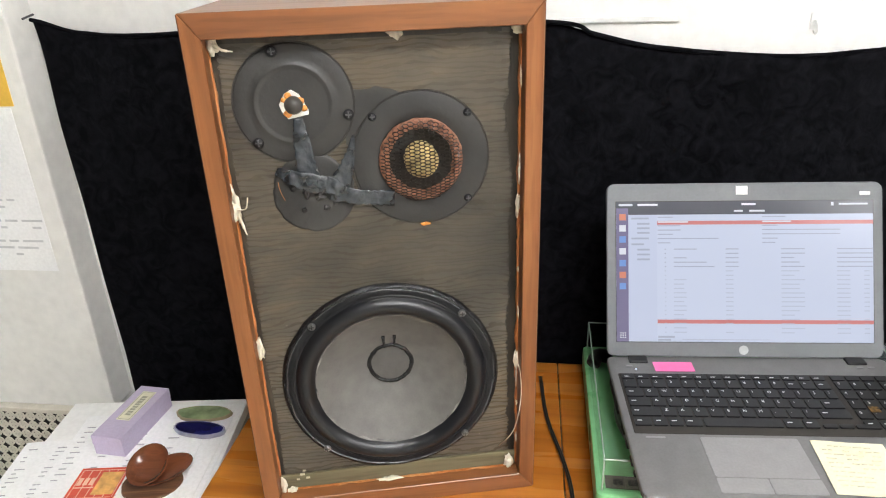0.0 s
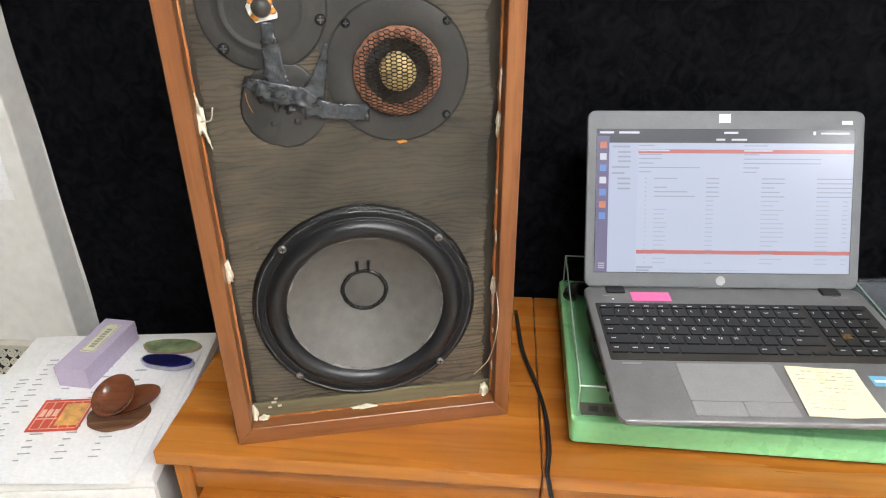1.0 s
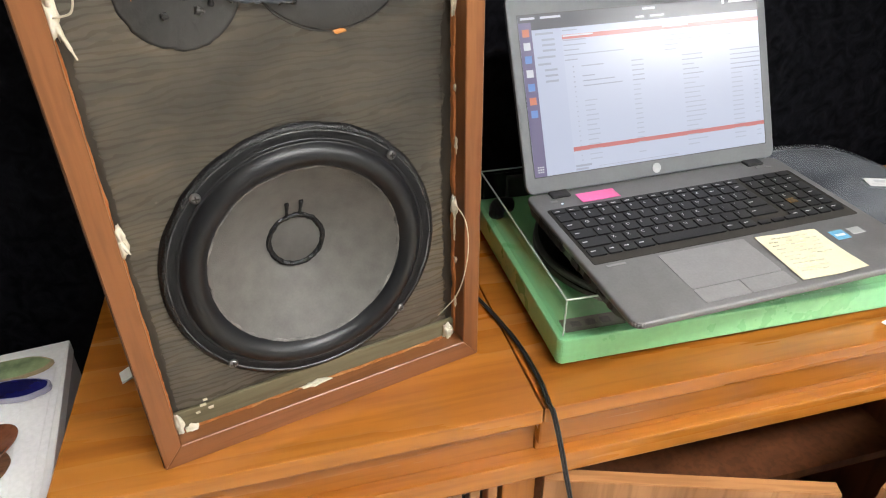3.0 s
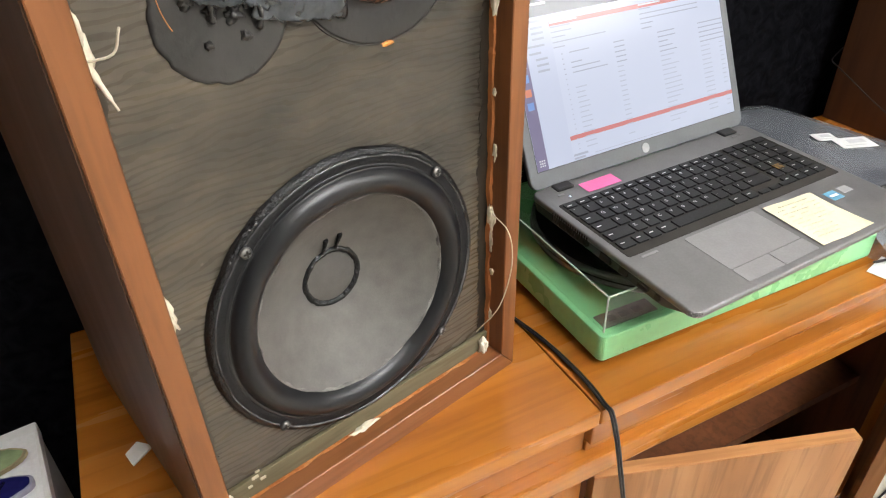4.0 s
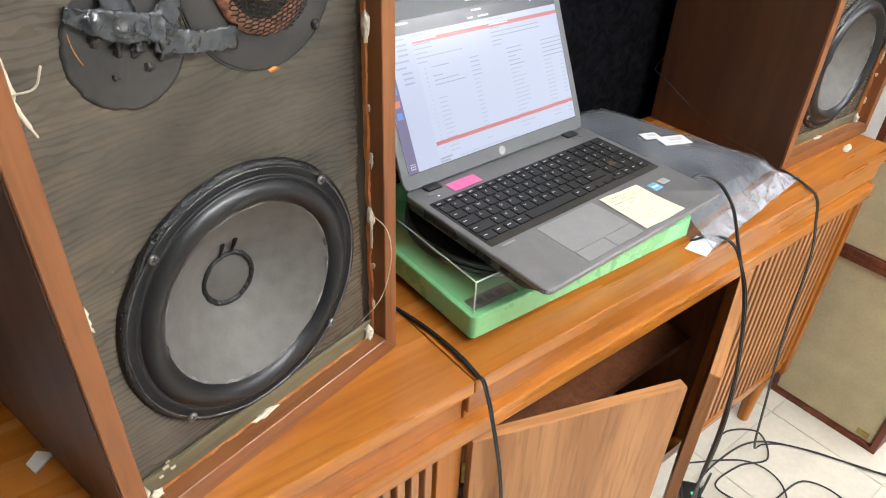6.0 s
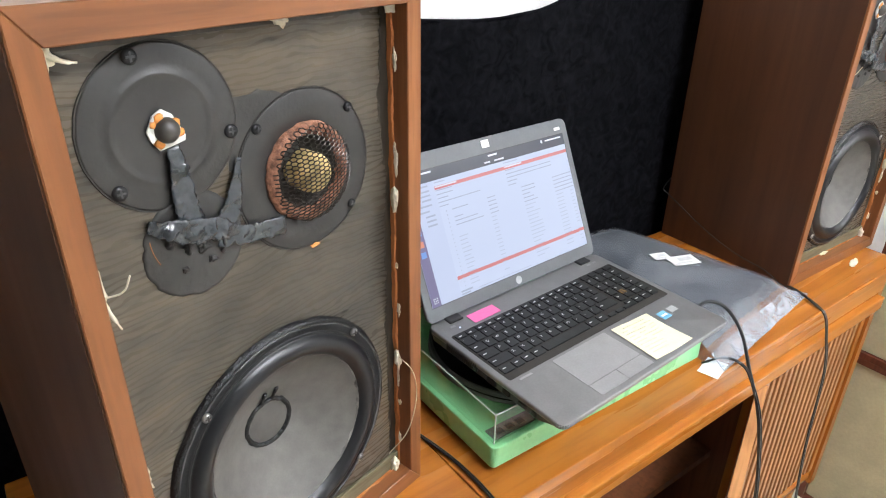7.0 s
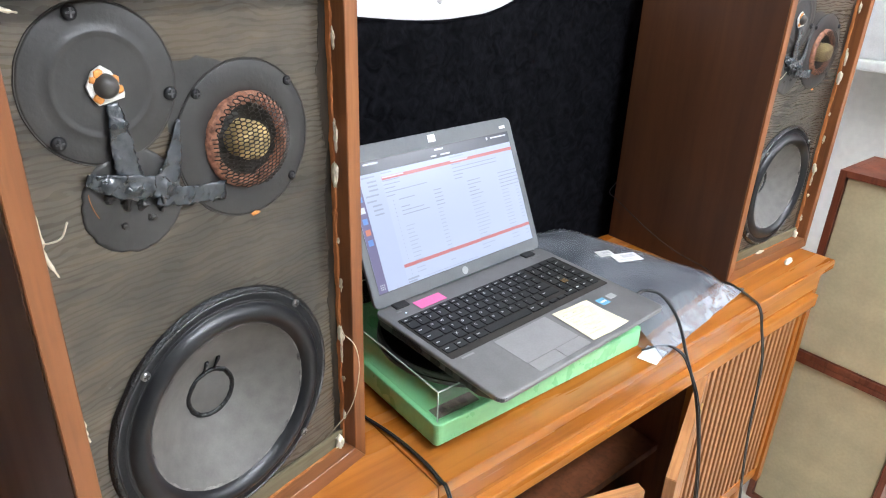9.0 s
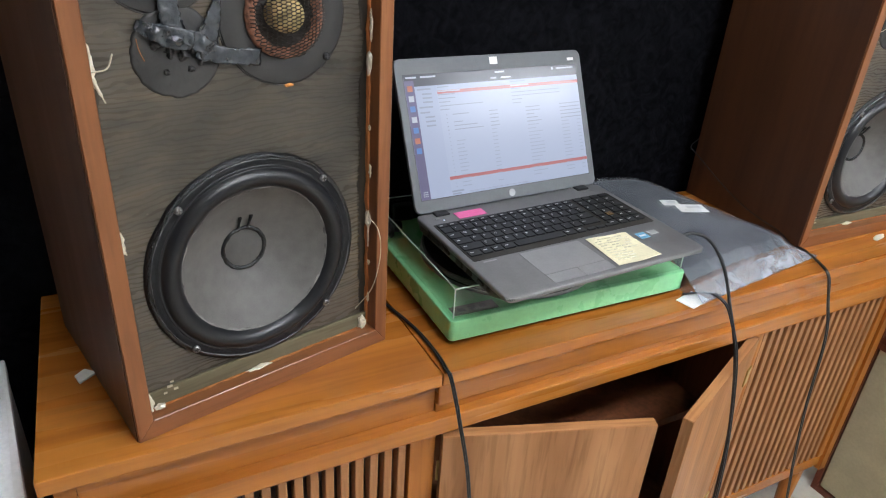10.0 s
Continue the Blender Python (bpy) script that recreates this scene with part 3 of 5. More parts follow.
part("apron", box(0.0685, X1 - 0.034, 0.645, 0.672, 0.764, H - 0.022, 0.003), HONEY_SIDE, con)
part("rail", box(X0 + 0.042, X1 - 0.03, 0.638, 0.676, 0.716, 0.7478, 0.004), HONEY_SIDE, con)
part("cove", box(0.0685, X1 - 0.034, 0.652, 0.672, 0.748, 0.7638, 0.002), HONEY_SIDE, con)
part("lower_rail", box(X0 + 0.034, X1 - 0.034, 0.660, 0.68, 0.182, 0.215, 0.002), HONEY_SIDE, con)
for a, b in ((0.034, 0.076), (0.758, 0.793)):
    part("post", box(a, b, 0.658, 0.68, 0.215, 0.716, 0.002), HONEY_UP, con)
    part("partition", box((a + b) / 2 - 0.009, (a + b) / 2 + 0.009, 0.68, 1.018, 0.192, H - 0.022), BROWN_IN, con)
for a, b in ((X0 + 0.0345, -0.343), (1.186, X1 - 0.0345)):
    part("stile", box(a, b, 0.658, 0.68, 0.215, 0.716, 0.002), HONEY_UP, con)
# added level board, stands in for a brown inner panel
part("inner_board", box(0.064, 0.766, 0.72, 1.018, 0.46, 0.478), BROWN_IN, con)
for a, b in ((-0.343, 0.034), (0.793, 1.186)):
    part("speaker_cloth", box(a, b, 0.684, 0.69, 0.215, 0.716), SLAT_BACK, con)
    n = 17
    slat = mesh_of("slat", box(-0.0064, 0.0064, 0.661, 0.681, 0.215, 0.716, 0.0012, 1), TAN_UP)
    for k in range(n):
        s = new("slat", slat)
        s.parent = con
        s.location.x = a + (b - a) * (k + 0.5) / n


def console_door(hx, hy, fx, fy):
    """A door leaf from its hinge to its free edge."""
    length = math.hypot(fx - hx, fy - hy)
    turn = math.degrees(math.atan2(fy - hy, fx - hx))
    d = part("door", box(0, length, -0.009, 0.009, 0.2, 0.705, 0.0012), TAN_UP, con, "plain tan veneered door, ajar")
    d.matrix_local = pose(hx, hy, 0, 0, 0, turn)
    part("edge_band", box(0.001, length - 0.001, -0.008, 0.008, 0.705, 0.7062), TAN_SIDE, d)
    for z in (0.28, 0.62):
        h = part("hinge", box(-0.004, 0.02, 0.009, 0.012, z - 0.02, z + 0.02, 0.0008), BRASS, d)


console_door(0.082, 0.650, 0.402, 0.543)
console_door(0.752, 0.650, 0.452, 0.524)
for x, y in ((X0 + 0.06, 0.69), (X1 - 0.075, 0.69), (X0 + 0.06, 1.0), (X1 - 0.075, 1.0), (0.4, 0.85)):
    leg = bmesh.new()
    bmesh.ops.create_cone(leg, segments=16, cap_ends=True, radius1=0.015, radius2=0.023, depth=0.172, matrix=Matrix.Translation((x, y, 0.086)))
    part("leg", leg, HONEY_UP, con, smooth=False)


# ---- loudspeakers ----
W, D, S, T, TB, B = 0.350, 0.297, 0.617, 0.019, 0.0245, 0.026    # width, depth, height, side board, top board, baffle set-back


def mitred(outer, inner, y0, y1):
    """A board of the case between an outer and an inner edge, each two (x, z) ends."""
    one = bmesh.new()
    q = [outer[0], outer[1], inner[1], inner[0]]
    a = [one.verts.new((x, y0, z)) for x, z in q]
    b = [one.verts.new((x, y1, z)) for x, z in q]
    one.faces.new(a)
    one.faces.new(b[::-1])
    for k in range(4):
        one.faces.new((a[k], b[k], b[(k + 1) % 4], a[(k + 1) % 4]))
    bmesh.ops.recalc_face_normals(one, faces=one.faces[:])
    bmesh.ops.bevel(one, geom=one.edges[:], offset=0.0009, segments=1, affect="EDGES")
    return one


def phillips(parent, u, h, y, r=0.0048, material=SCREW_BLACK):
    s = part("screw", lathe([(0, y - 0.0022), (r * 0.6, y - 0.002), (r, y - 0.0008), (r, y + 0.001)], u, h, 16), material, parent, smooth=True)
    c = box(u - r * 0.62, u + r * 0.62, y - 0.0026, y - 0.0019, h - r * 0.13, h + r * 0.13)
    box(u - r * 0.13, u + r * 0.13, y - 0.0027, y - 0.0018, h - r * 0.62, h + r * 0.62, bm=c)
    part("slot", c, RECESS_SHADE if material is BRIGHT else STEEL, s)
    return s


def pierced(bm, holes):
    """Cuts round holes (x, z, radius) right through a board."""
    board = bpy.data.objects.new("board", mesh_of("board", bm, BAFFLE))
    scene.collection.objects.link(board)
    cutters = []
    for x, z, r in holes:
        c = bmesh.new()
        bmesh.ops.create_cone(c, cap_ends=True, segments=80, radius1=r, radius2=r, depth=0.2, matrix=Matrix.Translation((x, 0.03, z)) @ Matrix.Rotation(radians(90), 4, "X"))
        cut = bpy.data.objects.new("cut", mesh_of("cut", c, BAFFLE))
        scene.collection.objects.link(cut)
        mod = board.modifiers.new("cut", "BOOLEAN")
        mod.object, mod.operation, mod.solver = cut, "DIFFERENCE", "EXACT"
        cutters.append(cut)
    me = bpy.data.meshes.new_from_object(board.evaluated_get(bpy.context.evaluated_depsgraph_get()))
    out = bmesh.new()
    out.from_mesh(me)
    for o in cutters + [board]:
        bpy.data.objects.remove(o)
    bpy.data.meshes.remove(me)
    return out


def build_speaker(m):
    sp = thing("loudspeaker", "walnut bookshelf loudspeaker with bare drivers and its grille removed", "loudspeaker", m, "pair of loudspeakers")
    i0, i1, j0, j1 = T, W - T, TB, S - TB
    part("side_panel", mitred(((0, 0), (0, S)), ((i0, j0), (i0, j1)), 0, D), WALNUT_UP, sp)
    part("side_panel", mitred(((W, 0), (W, S)), ((i1, j0), (i1, j1)), 0, D), WALNUT_UP, sp)
    part("top_panel", mitred(((0, S), (W, S)), ((i0, j1), (i1, j1)), 0, D), WALNUT_SIDE, sp)
    part("bottom_panel", mitred(((0, 0), (W, 0)), ((i0, j0), (i1, j0)), 0, D), WALNUT_SIDE, sp)
    part("back_panel", box(i0, i1, D - 0.02, D - 0.004, j0, j1), BROWN_IN, sp)
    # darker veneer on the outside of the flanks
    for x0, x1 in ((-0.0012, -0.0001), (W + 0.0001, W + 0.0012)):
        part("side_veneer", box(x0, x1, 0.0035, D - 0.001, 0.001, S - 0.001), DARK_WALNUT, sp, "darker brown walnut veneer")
    # baffle with a shallow wavy relief
    part("baffle", pierced(box(i0, i1, B, B + 0.018, j0, j1), ((0.173, 0.1765, 0.1165), (0.2225, 0.4565, 0.0440))), BAFFLE, sp, "blackened plywood front board")
    part("ledge", box(i0 + 0.001, i1 - 0.001, B - 0.0045, B - 0.0005, j0, j0 + 0.021, 0.001), OLIVE, sp, "dusty olive lower edge")
    # torn orange veneer, then black paint and lip shade along the inside of the case
    for nm, x0, sign, most in (("left", i0, 1, 0.0022), ("right", i1, -1, 0.0034)):
        strip, edge = bmesh.new(), []
        for k in range(121):
            z = j0 + 0.003 + (j1 - j0 - 0.006) * k / 120
            wob = 0.5 + 0.5 * noise.noise((z * 38, sign * 3.0, 1)) + 0.3 * noise.noise((z * 150, sign, 5))
            dep = 0.004 + 0.0055 * (0.5 + 0.5 * noise.noise((z * 26, sign * 9.0, 3))) + 0.0015 * noise.noise((z * 190, 2, sign))
            q = max(0.0005, most * wob)
            edge.append([strip.verts.new(v) for v in ((x0, B - dep, z), (x0 + sign * q, B - dep * 0.8, z), (x0 + sign * q * 1.1, B - 0.0006, z), (x0, B - 0.0006, z))])
        for p, q in zip(edge, edge[1:]):
            for k in range(4):
                strip.faces.new((p[k], p[(k + 1) % 4], q[(k + 1) % 4], q[k]))
        strip.faces.new(edge[0])
        strip.faces.new(edge[-1][::-1])
        bmesh.ops.recalc_face_normals(strip, faces=strip.faces[:])
        part("torn_veneer", strip, RAW, sp, "torn raw orange wood edge")
    strip, edge = bmesh.new(), []
    for k in range(81):
        x = i0 + 0.004 + (i1 - i0 - 0.02) * k / 80
        q = max(0.0003, 0.0018 * (0.4 + noise.noise((x * 45, 4, 4))))
        dep = 0.008 + 0.003 * noise.noise((x * 60, 1, 7))
        edge.append([strip.verts.new(v) for v in ((x, B - dep, j0), (x, B - dep, j0 + q), (x, B - 0.005, j0 + q), (x, B - 0.005, j0))])
    for p, q in zip(edge, edge[1:]):
        for k in range(4):
            strip.faces.new((p[k], p[(k + 1) % 4], q[(k + 1) % 4], q[k]))
    bmesh.ops.recalc_face_normals(strip, faces=strip.faces[:])
    part("torn_veneer", strip, RAW, sp, "torn raw orange wood edge")
    # ragged paint, widened on the right to draw the lip's shadow too
    for x0, sign, wide, seed in ((i0 + 0.0002, 1, 0.0075, 2.0), (i1 - 0.0002, -1, 0.0130, 6.0)):
        coat, line = bmesh.new(), []
        for k in range(301):
            z = j0 + (j1 - j0) * k / 300
            reach = wide * (0.85 + 0.45 * noise.noise((z * 11, seed, 0)) + 0.25 * noise.noise((z * 60, seed, 3)) + 0.3 * noise.noise((z * 260, seed, 5)))
            line.append([coat.verts.new(v) for v in ((x0, B - 0.0005, z), (x0 + sign * reach, B - 0.0005, z), (x0 + sign * reach, B + 0.0002, z))])
        for p, q in zip(line, line[1:]):
            for k in range(2):
                coat.faces.new((p[k], p[k + 1], q[k + 1], q[k]))
        bmesh.ops.recalc_face_normals(coat, faces=coat.faces[:])
        part("paint_shade_edge", coat, EDGE_PAINT_SHADE, sp, "streaky black paint and case-lip shade along the board's edge")
    # dark strip below the top board, paint and lip shade in one
    part("paint_shade_edge", box(i0 + 0.0089, i1 - 0.0195, B - 0.0006, B - 0.0001, j1 - 0.007, j1 - 0.0002), EDGE_PAINT_SHADE, sp)
    smear = [(0.146, 0.536), (0.163, 0.534), (0.180, 0.537), (0.200, 0.531), (0.215, 0.527), (0.215, 0.480), (0.172, 0.446), (0.158, 0.452), (0.150, 0.468), (0.144, 0.478), (0.146, 0.500)]
    smear = [(u + 0.002 * noise.noise((u * 90, h * 90, 1)), h + 0.002 * noise.noise((u * 90, h * 90, 5))) for u, h in ((a[0] + (b[0] - a[0]) * k / 6, a[1] + (b[1] - a[1]) * k / 6) for a, b in zip(smear, smear[1:] + smear[:1]) for k in range(6))]
    daub = prism(smear, 0, 0.0004)
    daub.transform(Matrix(((1, 0, 0, 0), (0, 0, -1, B - 0.0001), (0, 1, 0, 0), (0, 0, 0, 1))))
    part("paint_smear", daub, BLACK_METAL, sp, "black paint between the two plates")
    # glue
    spots = (("tl", 0.024, 0.587, 0.006, 0.010), ("l", 0.0215, 0.417, 0.0055, 0.016), ("l2", 0.0215, 0.243, 0.0045, 0.014), ("top", 0.202, 0.590, 0.008, 0.006), ("tr", 0.326, 0.588, 0.006, 0.006),
             ("r1", 0.3285, 0.398, 0.0032, 0.013), ("r2", 0.3285, 0.193, 0.0036, 0.013), ("br", 0.320, 0.032, 0.0065, 0.011), ("bot", 0.160, 0.0255, 0.017, 0.0022), ("bl", 0.0225, 0.034, 0.0045, 0.013), ("bl2", 0.034, 0.024, 0.008, 0.005))
    for k, (nm, u, h, a, b) in enumerate(spots):
        lump = blob((u, B - 0.008, h), (a * 0.8, 0.0038, b * 0.95), k + 1, 0.8)
        if nm in ("tl", "l", "l2", "br"):
            tail = (0.019, 0.002, -0.008) if nm == "tl" else (0.008, -0.004, -0.028) if nm == "l" else (-0.004, -0.002, -0.019) if nm == "br" else (0.004, -0.001, -0.012)
            tube([(u, B - 0.009, h), (u + tail[0] * 0.5, B - 0.011, h + tail[2] * 0.45 - 0.002), (u + tail[0], B - 0.010 + tail[1], h + tail[2])], (0.0022, 0.0016, 0.0008), 6, 5, lump)
        if nm == "l":
            tube([(u, B - 0.009, h + 0.008), (u + 0.001, B - 0.014, h + 0.02), (u - 0.001, B - 0.012, h + 0.03)], (0.002, 0.0014, 0.0007), 6, 5, lump)
            tube([(u, B - 0.01, h), (u + 0.012, B - 0.02, h + 0.004), (u + 0.017, B - 0.026, h + 0.018)], 0.0008, 5, 5, lump)
        part("glue_lump", lump, GLUE, sp, "cream glue lump", smooth=True)
    drips = bmesh.new()
    for k, (h, size) in enumerate(((0.071, 0.006), (0.128, 0.004), (0.166, 0.011), (0.262, 0.007), (0.318, 0.003), (0.437, 0.012), (0.452, 0.005), (0.541, 0.008))):
        blob((0.3300 - 0.0004 * (k % 3), B - 0.008 - 0.002 * (k % 2), h), (0.0009, 0.0022, size), 30 + k, 0.9, drips, 3)
    part("glue_dribble", drips, GLUE, sp, smooth=True)["kind"] = "stuff"
    part("thread", tube([(0.3285, B - 0.010, 0.197), (0.329, B - 0.032, 0.185), (0.328, B - 0.038, 0.15), (0.321, B - 0.030, 0.10), (0.306, B - 0.012, 0.063)], 0.0006, 5, 8), WIRE, sp, "loose pale thread")
    chips = bmesh.new()
    for u, h, s in ((0.045, 0.047, 0.006), (0.052, 0.041, 0.005), (0.049, 0.053, 0.004), (0.040, 0.040, 0.004)):
        box(u, u + s, B - 0.008, B - 0.0065, h, h + s * 0.45, bm=chips)
    part("wood_chips", chips, WIRE, sp)
    # woofer
    cu, ch, y = 0.173, 0.1765, B
    wf = part("woofer", lathe([(0.1190, y - 0.0048), (0.1212, y - 0.0054), (0.1275, y - 0.0055), (0.1305, y - 0.003), (0.1315, y)], cu, ch, 96), WOOFER_METAL, sp, "ten-inch woofer with rubber surround", True)
    roll = [(0.1178 - 0.0238 * k / 22, y - 0.0050 - 0.0092 * math.sin(math.pi * k / 22) ** 0.75 + 0.0012 * k / 22) for k in range(23)]
    part("surround", lathe([(0.1205, y - 0.0052), (0.1195, y - 0.0060), (0.1182, y - 0.0056)] + roll + [(0.0925, y - 0.003)], cu, ch, 96), RUBBER, wf, "black rubber roll", True)
    part("cone", lathe([(0.0948, y - 0.0040), (0.0925, y - 0.0034), (0.0905, y - 0.0008), (0.06, y + 0.019), (0.030, y + 0.0365), (0.0265, y + 0.0385)], cu, ch, 96), CONE, wf, "grey paper cone", True)
    part("frayed_edge", lathe([(0.0946, y - 0.0044), (0.0932, y - 0.0046), (0.0921, y - 0.0022)], cu, ch, 220, wobble=0.0020), FRAY, wf, "pale frayed glue line", True)
    part("dust_cap", lathe([(0.0275, y + 0.0376), (0.02, y + 0.0362), (0.01, y + 0.0354), (0, y + 0.0352)], cu, ch, 64), CAP, wf, smooth=True)
    part("glue_ring", lathe([(0.0300, y + 0.0364), (0.0285, y + 0.0338), (0.0265, y + 0.0338), (0.0245, y + 0.0366)], cu, ch, 120, wobble=0.0013, seed=3), TAR, wf, "shiny black glue ring", True)
    for u in (-0.0065, 0.0065):
        ln = tube([(cu + u, y + 0.0345, ch + 0.029), (cu + u * 1.05, y + 0.0295, ch + 0.038), (cu + u * 1.1, y + 0.0250, ch + 0.047)], (0.0015, 0.0015, 0.0019, 0.0023), 8, 6)
        part("lead_wire", ln, TAR, wf, smooth=True)
    part("gasket", lathe([(0.1340, y - 0.0004), (0.1328, y - 0.0034), (0.1308, y - 0.0056), (0.1285, y - 0.0056)], cu, ch, 260, wobble=0.0010, seed=8), TAR, wf, "lumpy black sealing bead", True)
    # thin sealant line, its silvery glints put into the colour
    part("gasket_shine", lathe([(0.1284, y - 0.0054), (0.1277, y - 0.0070), (0.1268, y - 0.0054)], cu, ch, 240, wobble=0.0007, seed=5), GLINT, wf, "glossy sealing line with glints in its colour", True)
    for u, h in ((0.084, 0.265), (0.262, 0.265), (0.262, 0.087), (0.084, 0.086)):
        phillips(wf, u, h, y - 0.0076, 0.0046, BRIGHT)
    # tweeter
    cu, ch = 0.0945, 0.5235
    tw = part("tweeter", lathe([(0.0612, y), (0.0608, y - 0.0012), (0.0595, y - 0.0018), (0.0480, y - 0.0020), (0.0425, y - 0.0022), (0.0405, y - 0.0036), (0.0385, y - 0.0038), (0.0362, y - 0.0026), (0.034, y - 0.0024), (0.012, y - 0.0030), (0, y - 0.0030)], cu, ch, 80), BLACK_METAL, sp, "black tweeter plate", True)
    # slightly raised near-black ring draws the shaded gap
    part("rim_gap", lathe([(0.0626, y - 0.0002), (0.0622, y - 0.0011), (0.0612, y - 0.0008)], cu, ch, 96, wobble=0.0006), RECESS_SHADE, tw)
    sur = [(-0.0145, 0.001), (-0.0085, 0.0115), (-0.001, 0.0155), (0.0065, 0.0105), (0.0145, -0.006), (0.014, -0.0105), (0.002, -0.0128), (-0.0068, -0.0142), (-0.0125, -0.006)]
    foam = prism([(cu + a, ch + b) for a, b in sur], 0, 0.0022, 0.0006)
    foam.transform(Matrix(((1, 0, 0, 0), (0, 0, -1, y - 0.0036), (0, 1, 0, 0), (0, 0, 0, 1))))
    part("surround", foam, WHITE_FOAM, tw, "torn white surround")
    glue = bmesh.new()
    for a, b, s in ((-0.0045, 0.0095, 0.0038), (0.0072, 0.004, 0.004), (0.0105, -0.0035, 0.0032), (-0.0065, -0.0085, 0.004), (-0.0095, 0.0055, 0.0028)):
        blob((cu + a, y - 0.0066, ch + b), (s, 0.0012, s), int(1000 * s), 0.4, glue, 2)
    part("glue", glue, ORANGE, tw, "orange glue", True)
    part("dome", lathe([(0.0096, y - 0.0066), (0.0088, y - 0.0100), (0.0066, y - 0.0128), (0.0035, y - 0.0145), (0, y - 0.015)], cu, ch, 32), DOME, tw, "dark dome", True)
    for u, h in ((0.079, 0.577), (0.054, 0.486), (0.149, 0.510)):
        phillips(tw, u, h, y - 0.0028, 0.0056)
    # midrange under its mesh
    cu, ch = 0.2225, 0.4565
    md = part("midrange", lathe([(0.0735, y), (0.0733, y - 0.0010), (0.0722, y - 0.0015), (0.0470, y - 0.0018), (0.0455, y - 0.0010)], cu, ch, 96), BLACK_METAL, sp, "black midrange plate with a wire mesh", True)
    # shaded gap round the plate, drawn as a near-black ring
    part("rim_gap", lathe([(0.0752, y - 0.0002), (0.0748, y - 0.0012), (0.0738, y - 0.0008)], cu, ch, 96, wobble=0.0005), RECESS_SHADE, md)
    part("fibre_ring", lathe([(0.0456, y - 0.0010), (0.0450, y - 0.0052), (0.0420, y - 0.0078), (0.0380, y - 0.0082), (0.0345, y - 0.0050), (0.033, y + 0.003)], cu, ch, 180, wobble=0.0012), COPPER, md, "copper-brown fibre ring", True)
    # funnel coloured near-black for its inner shade
    part("cone", lathe([(0.0345, y - 0.002), (0.027, y + 0.007), (0.0175, y + 0.010)], cu, ch, 48), RECESS_SHADE, md, smooth=True)
    part("dome", lathe([(0.0180, y + 0.012), (0.0186, y - 0.008), (0.0172, y - 0.0135), (0.0135, y - 0.0180), (0.008, y - 0.0203), (0, y - 0.0210)], cu, ch, 48), GOLD, md, "brassy centre dome with dark blotches", True)
    # hexagonal wire mesh, bulging
    wires = bmesh.new()
    s = 0.0035
    seen = set()

    def lift(px, pz):
        q = min(1, math.hypot(px, pz) / 0.0455)
        return y - 0.0082 - 0.0140 * (1 - q * q) ** 0.6

    for i in range(-10, 11):
        for j in range(-14, 15):
            hx = s * 1.5 * i
            hz = s * math.sqrt(3) * 0.62 * (j + 0.5 * (i % 2))
            cor = [(hx + s * math.cos(radians(60 * k)), hz + s * 0.62 * math.sin(radians(60 * k))) for k in range(6)]
            for k in range(6):
                p, q = cor[k], cor[(k + 1) % 6]
                if math.hypot(*p) > 0.0450 or math.hypot(*q) > 0.0450:
                    continue
                key = (round((p[0] + q[0]) * 1500), round((p[1] + q[1]) * 1500))
                if key in seen:
                    continue
                seen.add(key)
                tube([(cu + p[0], lift(*p), ch + p[1]), (cu + q[0], lift(*q), ch + q[1])], 0.00055, 4, 0, wires)
    part("mesh_guard", wires, MESH, md, "black hexagonal wire guard")
    for u, h in ((0.173, 0.506), (0.274, 0.505), (0.273, 0.409)):
        phillips(md, u, h, y - 0.0022, 0.0045)
    part("red_chip", blob((0.224, y - 0.002, 0.3815), (0.005, 0.0015, 0.002), 9, 0.5), ORANGE, md)
    # terminal plate with taped joints
    cu, ch = 0.105, 0.429
    tp = part("terminal_plate", lathe([(0.0440, y - 0.0002), (0.0435, y - 0.0014), (0.0410, y - 0.0020), (0, y - 0.0022)], cu, ch - 0.003, 72, wobble=0.0022), BLACK_METAL, sp, "blackened terminal plate with taped wire joints", True)
    for k, (u, h, q) in enumerate(((0.084, 0.436, 0.0042), (0.097, 0.427, 0.0034), (0.111, 0.424, 0.0048), (0.117, 0.410, 0.0030), (0.092, 0.409, 0.0026))):
        part("solder_lump", blob((u, y - 0.0026, h), (q * 1.1, q * 0.7, q), 40 + 3 * k, 0.9), BLACK_METAL, tp, smooth=True)
